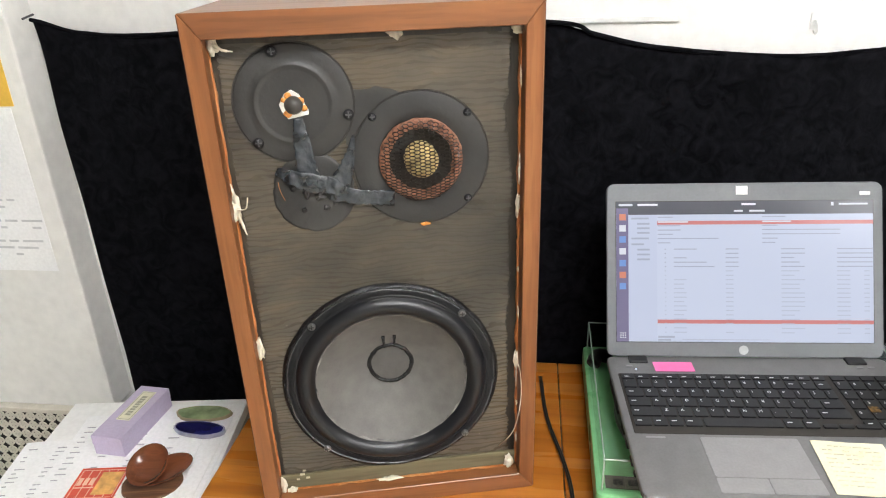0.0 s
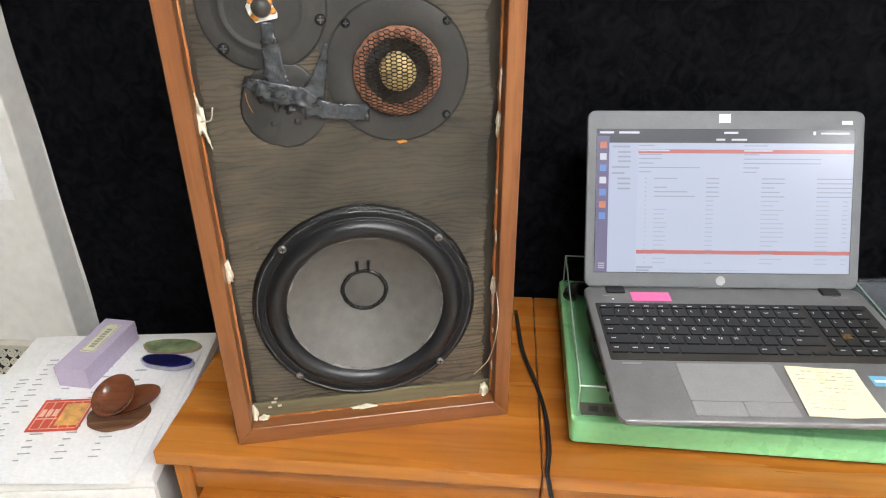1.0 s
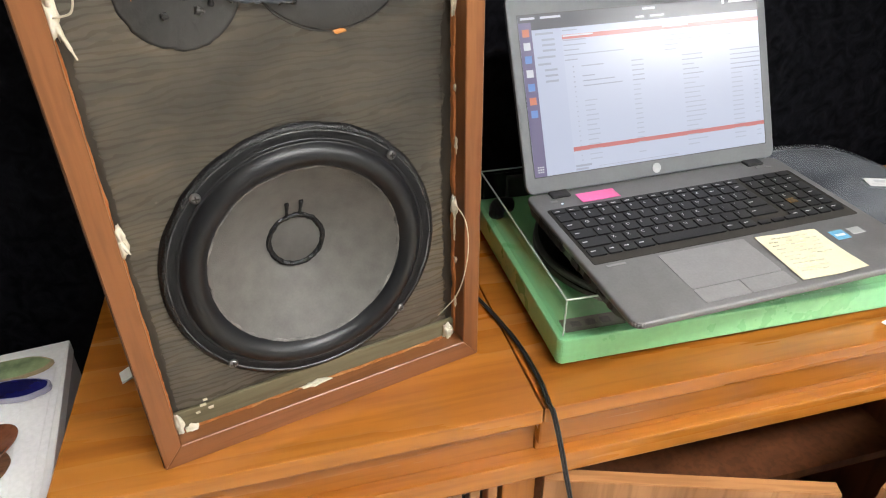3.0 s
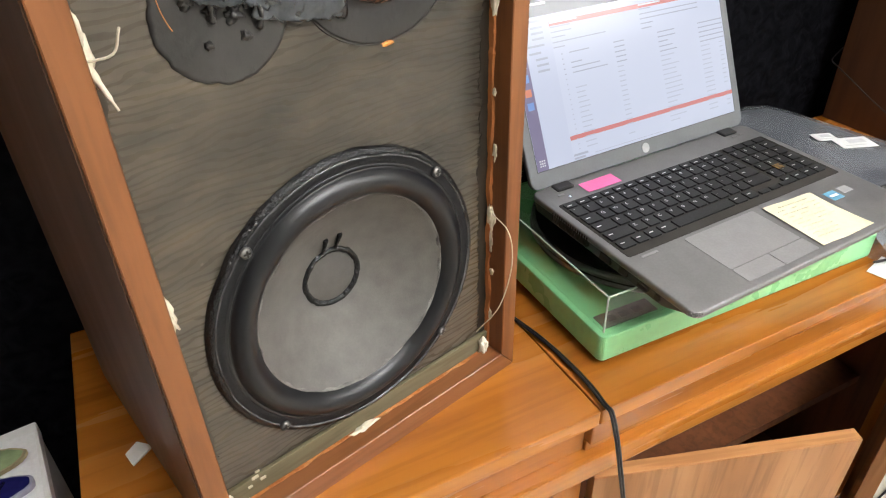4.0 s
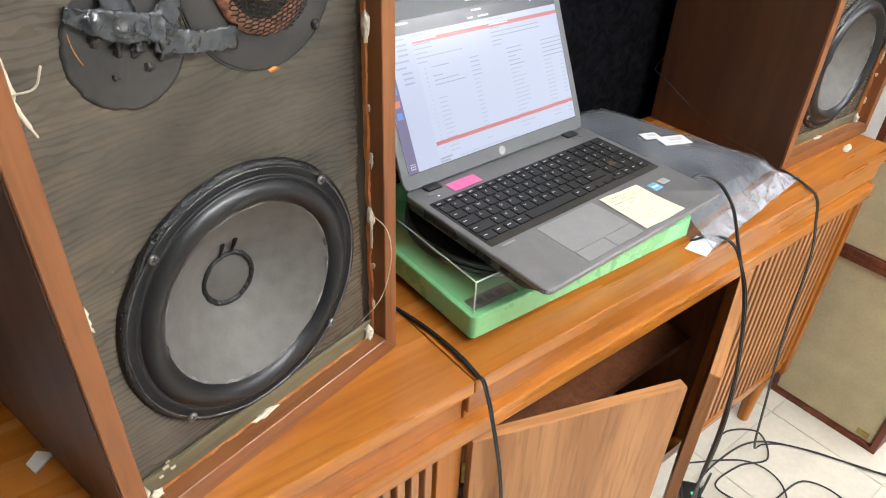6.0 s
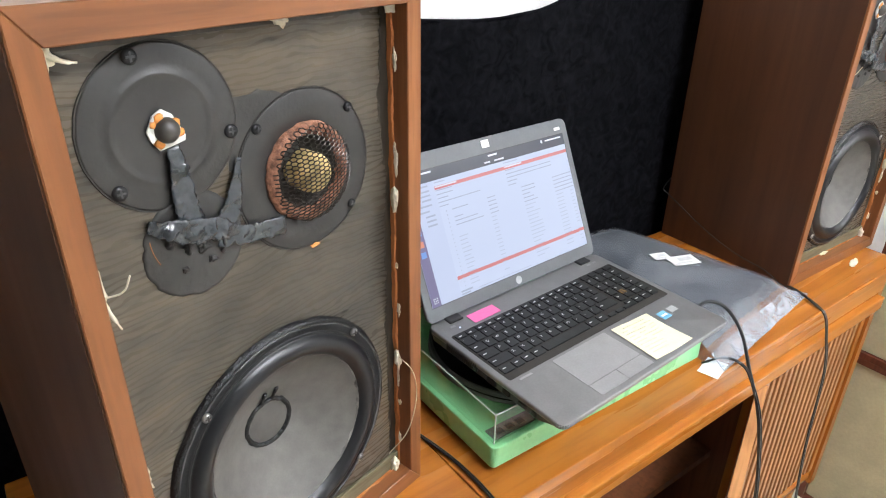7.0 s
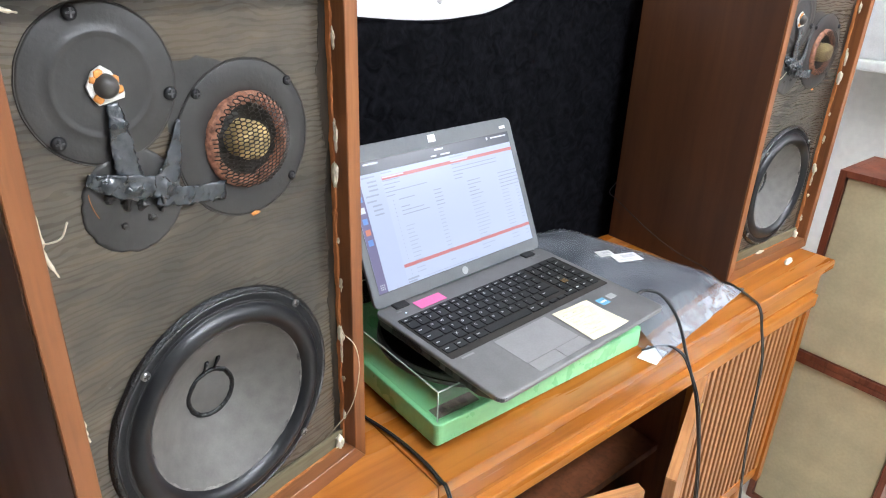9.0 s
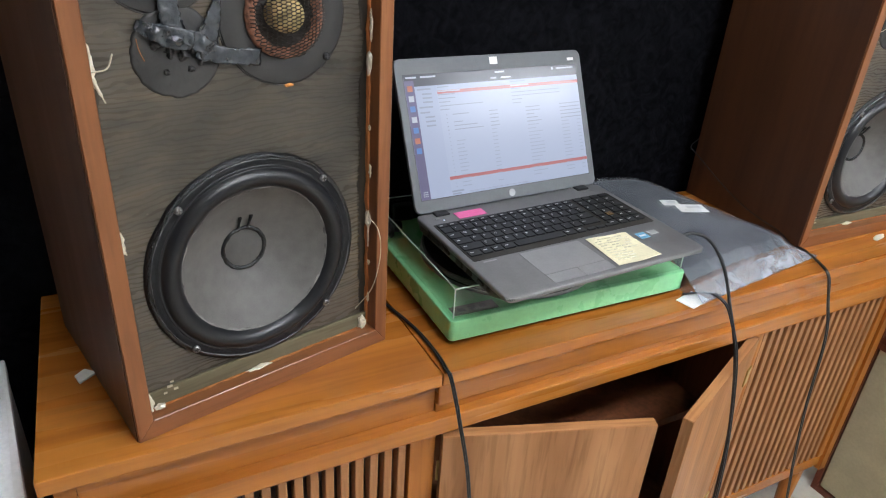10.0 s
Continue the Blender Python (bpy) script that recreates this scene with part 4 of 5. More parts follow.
    for pts, ws, sd, cr in (([(0.0975, y - 0.0062, 0.510), (0.0985, y - 0.0062, 0.487), (0.100, y - 0.0058, 0.464), (0.102, y - 0.0066, 0.444)], [0.010, 0.017, 0.020, 0.024], 2, 0.0042),
                            ([(0.068, y - 0.0035, 0.455), (0.082, y - 0.0056, 0.448), (0.100, y - 0.0085, 0.442), (0.119, y - 0.0075, 0.437)], [0.009, 0.016, 0.022, 0.018], 5, 0.0060),
                            ([(0.152, y - 0.0035, 0.488), (0.147, y - 0.0040, 0.468), (0.140, y - 0.0045, 0.449), (0.132, y - 0.0055, 0.434)], [0.003, 0.010, 0.018, 0.026], 7, 0.0030),
                            ([(0.124, y - 0.0065, 0.430), (0.145, y - 0.0058, 0.422), (0.167, y - 0.0046, 0.418), (0.191, y - 0.0044, 0.416)], [0.021, 0.017, 0.016, 0.019], 9, 0.0028),
                            ([(0.110, y - 0.0090, 0.443), (0.123, y - 0.0085, 0.437), (0.136, y - 0.0070, 0.428)], [0.012, 0.019, 0.014], 12, 0.0040)):
        part("tape", ribbon(pts, ws, sd, cr, 9), TAPE, tp, "crumpled shiny black tape", True)
    for k, (u, h0, h1) in enumerate(((0.097, 0.438, 0.422), (0.118, 0.436, 0.427), (0.126, 0.430, 0.413))):
        part("wire_joint", tube([(u, y - 0.0060, h0), (u + 0.001 * (k % 3 - 1), y - 0.0072, (h0 + h1) / 2), (u + 0.0015 * (k % 2), y - 0.0036, h1)], (0.0014, 0.0018, 0.0012, 0.0022), 8, 5), BLACK_METAL, tp, "tarred wire end", True)
    part("rust_line", tube([(0.068 + 0.0002 * k * k, y - 0.0022, 0.442 - 0.0042 * k) for k in range(6)], 0.0004, 5, 4), RAW, tp)
    # stray marks of the baffle
    # flat near-black dot drawn for a small hole
    part("hole", lathe([(0.0022, y - 0.0006), (0, y - 0.0006)], 0.310, 0.312, 12), RECESS_SHADE, sp)
    return sp


speaker = build_speaker(pose(-0.314, 0.654, H, 0, 0, 14.2))
twin = copy_thing(speaker, pose(0.9117, 0.7198, H, 0, 0, -0.9) @ Matrix.Diagonal((1, 1.055, 1, 1)))
for child in list(twin.children):
    if child.name.startswith("thread"):
        bpy.data.objects.remove(child)

# ---- the turntable ----
tt = thing("turntable", "green record player with a closed clear dust cover", "turntable", pose(0.102, 0.685, H, 0, 0, -1.0))
TW, TD = 0.446, 0.342
PX, PY = 0.185, 0.156
part("plinth", prism(rounded(0, TW, 0, TD, 0.008), 0.010, 0.045, 0.003), GREEN, tt, "spring green lacquered plinth")
for x, y in ((0.04, 0.04), (TW - 0.04, 0.04), (0.04, TD - 0.04), (TW - 0.04, TD - 0.04)):
    part("foot", turned([(0, 0), (0.016, 0), (0.018, 0.010), (0, 0.010)], 20), BLACK_PLASTIC, tt).location = (x, y, 0)
pl = part("platter", turned([(0, 0.046), (0.149, 0.046), (0.150, 0.047), (0.150, 0.051), (0.1475, 0.052), (0.1475, 0.054), (0.149, 0.055), (0.149, 0.060), (0.147, 0.0615), (0, 0.0615)], 96), PLATTER, tt, "grey metal platter with a grooved rim", True)
pl.location = (PX, PY, 0)
part("groove", turned([(0.1482, 0.0518), (0.1482, 0.0542)], 96), BLACK_PLASTIC, pl)
rec = part("mat", turned([(0.1440, 0.0616), (0.1440, 0.0635), (0.060, 0.0638), (0.052, 0.0635), (0, 0.0635)], 96), VINYL, pl, "black rubber mat")
rec_label = part("paper_label", turned([(0.050, 0.0637), (0.050, 0.0640), (0, 0.0640)], 40), RED_CARD, pl)
arm = part("tonearm", tube([(0.392, 0.285, 0.075), (0.392, 0.22, 0.078), (0.388, 0.14, 0.076), (0.365, 0.085, 0.072)], 0.004, 8), STEEL, tt, "thin metal arm")
part("pivot", turned([(0, 0.045), (0.024, 0.045), (0.022, 0.07), (0, 0.072)], 24), BLACK_PLASTIC, arm).location = (0.392, 0.285, 0)
part("badge_plate", box(0.012, 0.085, 0.012, 0.034, 0.0452, 0.0462), plain("smoky maker's plate", (0.13, 0.12, 0.105), 0.4), tt, "small grey maker's plate")
marks = bmesh.new()
for k in range(3):
    box(0.022 + k * 0.018, 0.034 + k * 0.018, 0.018, 0.028, 0.0463, 0.0466, bm=marks)
part("plate_marks", marks, BLACK_PLASTIC, tt)
cov = thing("dust_cover", "", "")
cov.parent = tt
tagged(cov, "clear acrylic dust cover")
c0, c1, d0, d1, z0, z1, th = 0.007, TW - 0.007, 0.008, TD - 0.006, 0.0455, 0.094, 0.003
part("lid_pane", box(c0, c1, d0, d1, z1 - th, z1), ACRYLIC, cov)
part("front_pane", box(c0, c1, d0, d0 + th, z0, z1 - th), ACRYLIC, cov)
part("rear_pane", box(c0, c1, d1 - th, d1, z0, z1 - th), ACRYLIC, cov)
part("side_pane", box(c0, c0 + th, d0 + th, d1 - th, z0, z1 - th), ACRYLIC, cov)
part("side_pane", box(c1 - th, c1, d0 + th, d1 - th, z0, z1 - th), ACRYLIC, cov)
for pane in cov.children:
    pane.visible_shadow = False
for nm, pts in (("x", [(c0, d0, z1), (c1, d0, z1)]), ("y", [(c0, d0, z1), (c0, d1, z1)]), ("y", [(c1, d0, z1), (c1, d1, z1)]), ("x", [(c0, d1, z1), (c1, d1, z1)]), ("z", [(c0, d0, z0), (c0, d0, z1)]), ("z", [(c1, d0, z0), (c1, d0, z1)]), ("z", [(c0, d1, z0), (c0, d1, z1)])):
    part("polished_edge", tube(pts, 0.0011, 6, 0), ACRYLIC_EDGE, cov)
for x in (0.07, TW - 0.07):
    part("hinge", box(x - 0.018, x + 0.018, TD - 0.006, TD + 0.012, 0.02, 0.075, 0.004), BLACK_PLASTIC, tt)
part("plug", tube([(0.012, TD - 0.07, 0.055), (0.02, TD - 0.055, 0.062), (0.04, TD - 0.05, 0.058)], 0.011, 10), BLACK_PLASTIC, tt, smooth=True)

# ---- the laptop ----
LZ = H + 0.0945
lap = thing("laptop", "open dark grey laptop with a lit screen on a clear cover", "laptop", pose(0.140, 0.608, LZ, 2.0, 0, 3.2))
LW, LD = 0.379, 0.262
body = part("base", prism(rounded(0, LW, 0, LD, 0.012), 0.0165, 0.0245, 0.0026), ALU, lap, "dark grey metal base", True)
shell = prism(rounded(0.0018, LW - 0.0018, 0.005, LD - 0.001, 0.011), 0.002, 0.0166)
for v in shell.verts:
    if v.co.z < 0.01:
        v.co.x += 0.004 if v.co.x < LW / 2 else -0.004
        if v.co.y < 0.05:
            v.co.y += 0.030
part("bottom_shell", shell, plain("charcoal laptop underside", (0.030, 0.030, 0.032), 0.45, 0, 0.15, 60), body, "charcoal lower shell")
for x, y in ((0.03, 0.09), (LW - 0.03, 0.09), (0.03, LD - 0.03), (LW - 0.03, LD - 0.03)):
    part("rubber_foot", box(x - 0.012, x + 0.012, y - 0.004, y + 0.004, -0.0315 * y, 0.0022), BLACK_PLASTIC, body)
ZT = 0.0246
# vents and ports are near-black boxes, their inner shade as colour
vents = bmesh.new()
for k in range(16):
    box(-0.0006, 0.004, 0.155 + k * 0.004, 0.1568 + k * 0.004, 0.009, 0.0215, bm=vents)
part("vent_slots", vents, RECESS_SHADE, body)
for y0, y1, z0, z1 in ((0.118, 0.134, 0.008, 0.017), (0.092, 0.104, 0.009, 0.016), (0.062, 0.076, 0.010, 0.014), (0.046, 0.052, 0.009, 0.015)):
    part("port", box(0.0006, 0.006, y0, y1, z0 - 0.001, z1 - 0.001), RECESS_SHADE, body)
# near-black plate for the shade between the keys
part("keyboard_well", prism(rounded(0.010, 0.368, 0.101, 0.2205, 0.003), ZT, ZT + 0.0004), RECESS_SHADE, body)
# keys, row by row, in key widths


def key_mesh(w, d):
    one = prism(rounded(-w / 2, w / 2, -d / 2, d / 2, 0.0016, 2), 0, 0.0022)
    return mesh_of("key", one, KEY)


cache, legends = {}, []


def put_key(x, y, w, d, ch=""):
    k = (round(w, 4), round(d, 4))
    if k not in cache:
        cache[k] = key_mesh(w - 0.0026, d - 0.0026)
    ob = new("key", cache[k])
    ob.parent = body
    ob.location = (x + w / 2, y, ZT + 0.0004)
    if ch:
        legends.append((ch, x + 0.0045, y + 0.0005))


y = 0.2125
for k in range(14):
    put_key(0.0125 + k * 0.0190, y, 0.0190, 0.0125)
    legends.append(("-", 0.0165 + k * 0.0190, y - 0.002))
for k in range(4):
    put_key(0.0125 + 14 * 0.0190 + 0.006 + k * 0.0190, y, 0.0190, 0.0125)
rowdefs = (("", "`1234567890-=", [1.0] * 13 + [1.0]), ("t", "QWERTYUIOP[]\\", [1.25] + [1.0] * 12 + [0.75]), ("c", "ASDFGHJKL;'", [1.55] + [1.0] * 11 + [1.45]), ("s", "ZXCVBNM,./", [2.0] + [1.0] * 10 + [2.0]))
y = 0.197
for lead, chars, widths in rowdefs:
    x = 0.0125
    for i, w in enumerate(widths):
        idx = i if not lead else i - 1
        put_key(x, y, w * 0.0190, 0.0190, chars[idx] if 0 <= idx < len(chars) else "-")
        x += w * 0.0190
    for k in range(4):
        put_key(0.0125 + 14 * 0.0190 + 0.006 + k * 0.0190, y, 0.0190, 0.0190, ("789-", "456+", "123-", "0.--")[int(round((0.197 - y) / 0.0190))][k])
    y -= 0.0190
x = 0.0125
for w in (1.2, 1.0, 1.0, 1.2, 5.0, 1.2, 1.0):
    put_key(x, y, w * 0.0190, 0.0170, "" if w == 5.0 else "-")
    x += w * 0.0190
for k in range(3):
    put_key(x + 0.002 + k * 0.0190, y - 0.0035, 0.0190, 0.0095)
for k in range(4):
    put_key(0.0125 + 14 * 0.0190 + 0.006 + k * 0.0190, y, 0.0190, 0.0170, "-")


def lettering(items, size, z):
    """Small flat letters joined into one mesh; a dash stands for print too small to read."""
    out = bmesh.new()
    for ch, x, y in items:
        if ch == "-":
            bars([(x, x + 0.006, y, y + 0.0012)], z - 0.0001, z, out)
            continue
        cu = bpy.data.curves.new("letter", "FONT")
        cu.body, cu.size, cu.resolution_u = ch, size, 2
        ob = bpy.data.objects.new("letter", cu)
        scene.collection.objects.link(ob)
        me = bpy.data.meshes.new_from_object(ob.evaluated_get(bpy.context.evaluated_depsgraph_get()))
        me.transform(Matrix.Translation((x, y, z)))
        out.from_mesh(me)
        bpy.data.objects.remove(ob)
        bpy.data.curves.remove(cu)
        bpy.data.meshes.remove(me)
    return out


part("key_print", lettering(legends, 0.0062, ZT + 0.00275), KEY_INK, body, "white key letters")
# an odd bare key
part("bare_key", box(0.3035, 0.316, 0.143, 0.1535, ZT + 0.0026, ZT + 0.0034, 0.0005), plain("amber key rubber", (0.15, 0.085, 0.02), 0.5, 0, 0.9, 300), body, "missing keycap with an amber patch")
part("touchpad", prism(rounded(0.085, 0.197, 0.032, 0.096, 0.003), ZT - 0.0003, ZT + 0.0005, 0.0003), PADM, body, "smooth grey touchpad")
for a, b in ((0.085, 0.1405), (0.1415, 0.197)):
    part("pad_button", prism(rounded(a, b, 0.009, 0.0308, 0.002), ZT - 0.0003, ZT + 0.0008, 0.0004), PADM, body)
for u in (0.030, LW - 0.056):
    part("hinge", box(u, u + 0.026, LD - 0.017, LD - 0.001, ZT - 0.004, ZT + 0.0030, 0.0024), BLACK_PLASTIC, lap)
for u, v in ((0.024, 0.236), (0.331, 0.237), (0.346, 0.237)):
    part("small_button", box(u, u + 0.009, v, v + 0.004, ZT, ZT + 0.0008, 0.0003), PADM, body)
part("power_light", box(0.035, 0.0375, 0.2295, 0.2315, ZT, ZT + 0.0006), glow_material("blue white pilot light", (0.7, 0.85, 1), 2.0), body)
part("name_mark", bars([(0.022, 0.045, 0.093, 0.0965)], ZT, ZT + 0.0003), PADM, body)
bs = part("blue_sticker", box(0.300, 0.319, 0.061, 0.078, ZT, ZT + 0.0004), BLUE_STICKER, body, "small blue sticker")
part("sticker_bar", bars([(0.303, 0.316, 0.067, 0.071)], ZT + 0.0004, ZT + 0.0007), LABEL, bs)
part("grey_sticker", box(0.326, 0.343, 0.066, 0.078, ZT, ZT + 0.0004), FURN_SIDE, body)
# lid
lid = part("lid", prism(rounded(0, LW - 0.003, 0, 0.245, 0.012), 0, 0.007, 0.0022), ALU_LID, lap, "grey lid with a lit screen")
lid.matrix_local = pose(0.0015, LD - 0.003, ZT + 0.001, 90 - 26.4, 0, 0) @ pose(0, 0, -0.007)
SX0, SX1, SY0, SY1, F = 0.0135, LW - 0.0165, 0.0215, 0.2190, 0.0071
SWD, SHT = SX1 - SX0, SY1 - SY0


def sx(f): return SX0 + f * SWD
def sy(f): return SY1 - f * SHT


part("screen_rim", box(SX0 - 0.001, SX1 + 0.001, SY0 - 0.001, SY1 + 0.001, F - 0.0012, F), BLACK_PLASTIC, lid)
scr = part("screen", bars([(SX0, SX1, SY0, SY1)], F, F + 0.0002), SCR_WHITE, lid, "lit screen with a pale list and red rows")
part("side_list", bars([(sx(0.048), sx(0.162), sy(0.99), sy(0.09))], F + 0.0002, F + 0.0003), SCR_SIDE, scr)
part("top_bar", bars([(SX0, SX1, sy(0.092), SY1)], F + 0.0002, F + 0.0004), SCR_BAR, scr, "dark title bar")
part("dock", bars([(SX0, sx(0.048), SY0, sy(0.045))], F + 0.0004, F + 0.0005), SCR_DOCK, scr, "purple dock")
for k, (mt, f) in enumerate(((SCR_ORANGE, 0.085), (SCR_PALE, 0.165), (SCR_BLUE, 0.245), (SCR_PALE, 0.33), (SCR_BLUE, 0.415), (SCR_ORANGE, 0.50), (SCR_BLUE, 0.58))):
    part("dock_sign", bars([(sx(0.012), sx(0.038), sy(f + 0.046), sy(f))], F + 0.0005, F + 0.0007), mt, scr)
part("dock_dots", bars([(sx(0.014 + 0.009 * i), sx(0.019 + 0.009 * i), sy(0.935 + 0.016 * j + 0.008), sy(0.935 + 0.016 * j)) for i in range(3) for j in range(3)], F + 0.0005, F + 0.0007), SCR_PALE, scr)
for f in (0.137, 0.842):
    part("red_bar", bars([(sx(0.163), SX1, sy(f + 0.027), sy(f))], F + 0.0003, F + 0.0004), SCR_RED, scr)
rng = random.Random(21)
lines, faint, onbar = [], [], []
for k in range(7):
    f = 0.107 + 0.0305 * k
    for c in (0.165, 0.575):
        w = rng.choice((0.05, 0.06, 0.08, 0.09, 0.24 if c < 0.5 else 0.3))
        if k != 1:
            lines.append((sx(c), sx(c + w), sy(f + 0.0072), sy(f)))
        else:
            onbar.append((sx(c), sx(c + w + 0.03), sy(f + 0.012), sy(f + 0.002)))
for k in range(21):
    f = 0.335 + 0.0312 * k
    if f > 0.955:
        break
    tgt = lines if k < 5 else faint
    for c, w in ((0.192, 0.006), (0.228, rng.choice((0.05, 0.045, 0.09, 0.13, 0.16) if k < 5 else (0.05, 0.04, 0.07))), (0.432, 0.03 if k > 4 else 0.05), (0.648, rng.choice((0.05, 0.07, 0.09))), (0.862, 0.05 if k > 4 else 0.14), (0.965, 0.02)):
        if rng.random() < 0.94:
            tgt.append((sx(c), sx(c + w), sy(f + 0.0072), sy(f)))
for k, f in enumerate((0.112, 0.15, 0.182, 0.215, 0.255, 0.297, 0.335, 0.37, 0.405)):
    ind = 0.06 if k in (0, 4, 5) else 0.083
    lines.append((sx(ind), sx(ind + (0.07 if k in (0, 4) else 0.05)), sy(f + 0.013), sy(f)))
lines += [(sx(0.165), sx(0.23), sy(0.972), sy(0.958)), (sx(0.165), sx(0.215), sy(0.992), sy(0.98)), (sx(0.26), sx(0.60), sy(0.984), sy(0.981))]
part("list_print", bars(lines, F + 0.0003, F + 0.0005), SCR_TEXT, scr)["kind"] = "stuff"
part("faint_print", bars(faint, F + 0.0003, F + 0.0005), SCR_FAINT, scr)["kind"] = "stuff"
onbar += [(sx(0.01), sx(0.065), sy(0.028), sy(0.014)), (sx(0.085), sx(0.165), sy(0.028), sy(0.014)), (sx(0.495), sx(0.55), sy(0.028), sy(0.014)), (sx(0.465), sx(0.50), sy(0.075), sy(0.062)), (sx(0.525), sx(0.585), sy(0.075), sy(0.062)), (sx(0.84), sx(0.85), sy(0.035), sy(0.01)), (sx(0.87), sx(0.98), sy(0.03), sy(0.018))]
part("title_print", bars(onbar, F + 0.0005, F + 0.0007), SCR_PALE, scr)["kind"] = "stuff"
part("tape_patch", box(LW / 2 - 0.0105, LW / 2 + 0.005, 0.2285, 0.2405, F, F + 0.0005), LABEL, lid, "white tape over the camera")
part("lid_sticker", box(LW - 0.034, LW - 0.020, 0.2265, 0.2315, F, F + 0.0004), LABEL, lid)
disc = turned([(0.0065, 0), (0.0065, 0.0005), (0, 0.0005)], 28)
lg = part("maker_disc", disc, DISC, lid, "plain pale disc")
lg.location = (LW / 2 - 0.0015, 0.0105, F)
# notes lying on the laptop
pink = single("pink_note", box(0, 0.053, 0, 0.021, 0, 0.0006), PINK, "bright pink sticky note stuck above the keys", "sticky note", lap.matrix_world @ pose(0.062, 0.2255, ZT + 0.0004, 0, 0, 0.5))
stick = thing("yellow_note", "pale yellow sticky note with pencilled lines on the palm rest", "sticky note", lap.matrix_world @ pose(0.204, 0.010, ZT + 0.0009, 0, 0, -4))
bm = bmesh.new()
rows = []
for j in range(11):
    rows.append([bm.verts.new((0.079 * i / 10, 0.083 * j / 10, 0.0006 + 0.004 * max(0, (i + (10 - j)) / 20 - 0.55) ** 2 * 6 + 0.0004 * math.sin(i * 0.9))) for i in range(11)])
for a, b in zip(rows, rows[1:]):
    for i in range(10):
        bm.faces.new((a[i], a[i + 1], b[i + 1], b[i]))
ext = bmesh.ops.extrude_face_region(bm, geom=bm.faces[:])
for v in (g for g in ext["geom"] if isinstance(g, bmesh.types.BMVert)):
    v.co.z -= 0.0005
bmesh.ops.recalc_face_normals(bm, faces=bm.faces[:])
part("leaf", bm, CREAM, stick)
rng = random.Random(8)
scr_lines = []
for k in range(10):
    x = 0.008
    while x < 0.066:
        w = rng.uniform(0.004, 0.012)
        if rng.random() < 0.8 and (k < 6 or x < 0.04):
            scr_lines.append((x, x + w, 0.074 - 0.0068 * k, 0.0748 - 0.0068 * k))
        x += w + 0.002
part("pencil_mark", bars(scr_lines, 0.0006, 0.0021), PENCIL, stick)["kind"] = "stuff"

# ---- the plastic bag under the turntable ----
bag = thing("plastic_bag", "clear plastic bag holding a dark grey sleeve, on the console", "plastic bag")
quad = ((0.553, 0.634), (0.915, 0.683), (0.800, 1.052), (0.562, 1.045))
NB = 46


def bag_point(u, v, inside=0.0):
    a, b, c, d = (Vector(q) for q in quad)
    p = a * (1 - u) * (1 - v) + b * u * (1 - v) + c * u * v + d * (1 - u) * v
    ease = min(1, v / 0.45)
    ease = ease * ease * (3 - 2 * ease)
    rise = 0.004 + 0.030 * min(1, v * 7) + 0.026 * ease * (1 - 0.75 * u ** 3)
    rise *= min(1, (1 - u) * 7 + 0.04)
    folds = 0.006 * noise.noise((u * 3.2 + v * 2, v * 2.4, 2)) * min(1, v * 6)
    front = max(0, 1 - abs(v - 0.12) * 9) * min(1, u * 6, (1 - u) * 6)
    folds += 0.010 * front * abs(noise.noise((u * 15, v * 18, 9))) + 0.0035 * front * noise.noise((u * 40, v * 22, 4))
    return Vector((p.x + 0.003 * noise.noise((v * 9, 1, u * 3)), p.y + 0.003 * noise.noise((u * 9, 4, v * 3)), H + max(0.0022, rise + folds - inside)))


def bag_sheet(u0, u1, v0, v1, inside, hem):
    bm, rows = bmesh.new(), []
    for j in range(NB + 1):
        rows.append([bm.verts.new(bag_point(u0 + (u1 - u0) * i / NB, v0 + (v1 - v0) * j / NB, inside)) for i in range(NB + 1)])
    if hem:
        rows.append([bm.verts.new((v.co.x, v.co.y + 0.004, H + 0.0022)) for v in rows[-1]])
    for a, b in zip(rows, rows[1:]):
        for i in range(NB):
            bm.faces.new((a[i], a[i + 1], b[i + 1], b[i]))
    return bm


part("upper_film", bag_sheet(0, 1, 0, 1, 0, True), BAG, bag, smooth=True)
part("sleeve", bag_sheet(0.02, 0.955, 0.10, 0.985, 0.005, True), SLEEVE, bag, "dark grey sleeve inside the bag", True)
bm = bmesh.new()
low = [bm.verts.new((x, y, H + 0.0012)) for x, y in quad]
bm.faces.new(low)
part("lower_film", bm, BAG, bag)
for pts in ([bag_point(1.0, v / 10) + Vector((0, 0, 0.001)) for v in range(11)], [bag_point(v / 10, 0.0) + Vector((0, 0, 0.001)) for v in range(11)]):
    part("seam", tube(pts, 0.0010, 5, 3), FILM_EDGE, bag)
hem, rows = bmesh.new(), []
for k in range(41):
    u = k / 40
    rows.append([hem.verts.new(bag_point(u, v) + Vector((0, 0, 0.0015))) for v in (0.0, 0.025, 0.05, 0.07 + 0.01 * noise.noise((u * 12, 2, 2)))])
for a, b in zip(rows, rows[1:]):
    for k in range(3):
        hem.faces.new((a[k], b[k], b[k + 1], a[k + 1]))
part("hem", hem, FILM_EDGE, bag, "milky sealed edge", True)
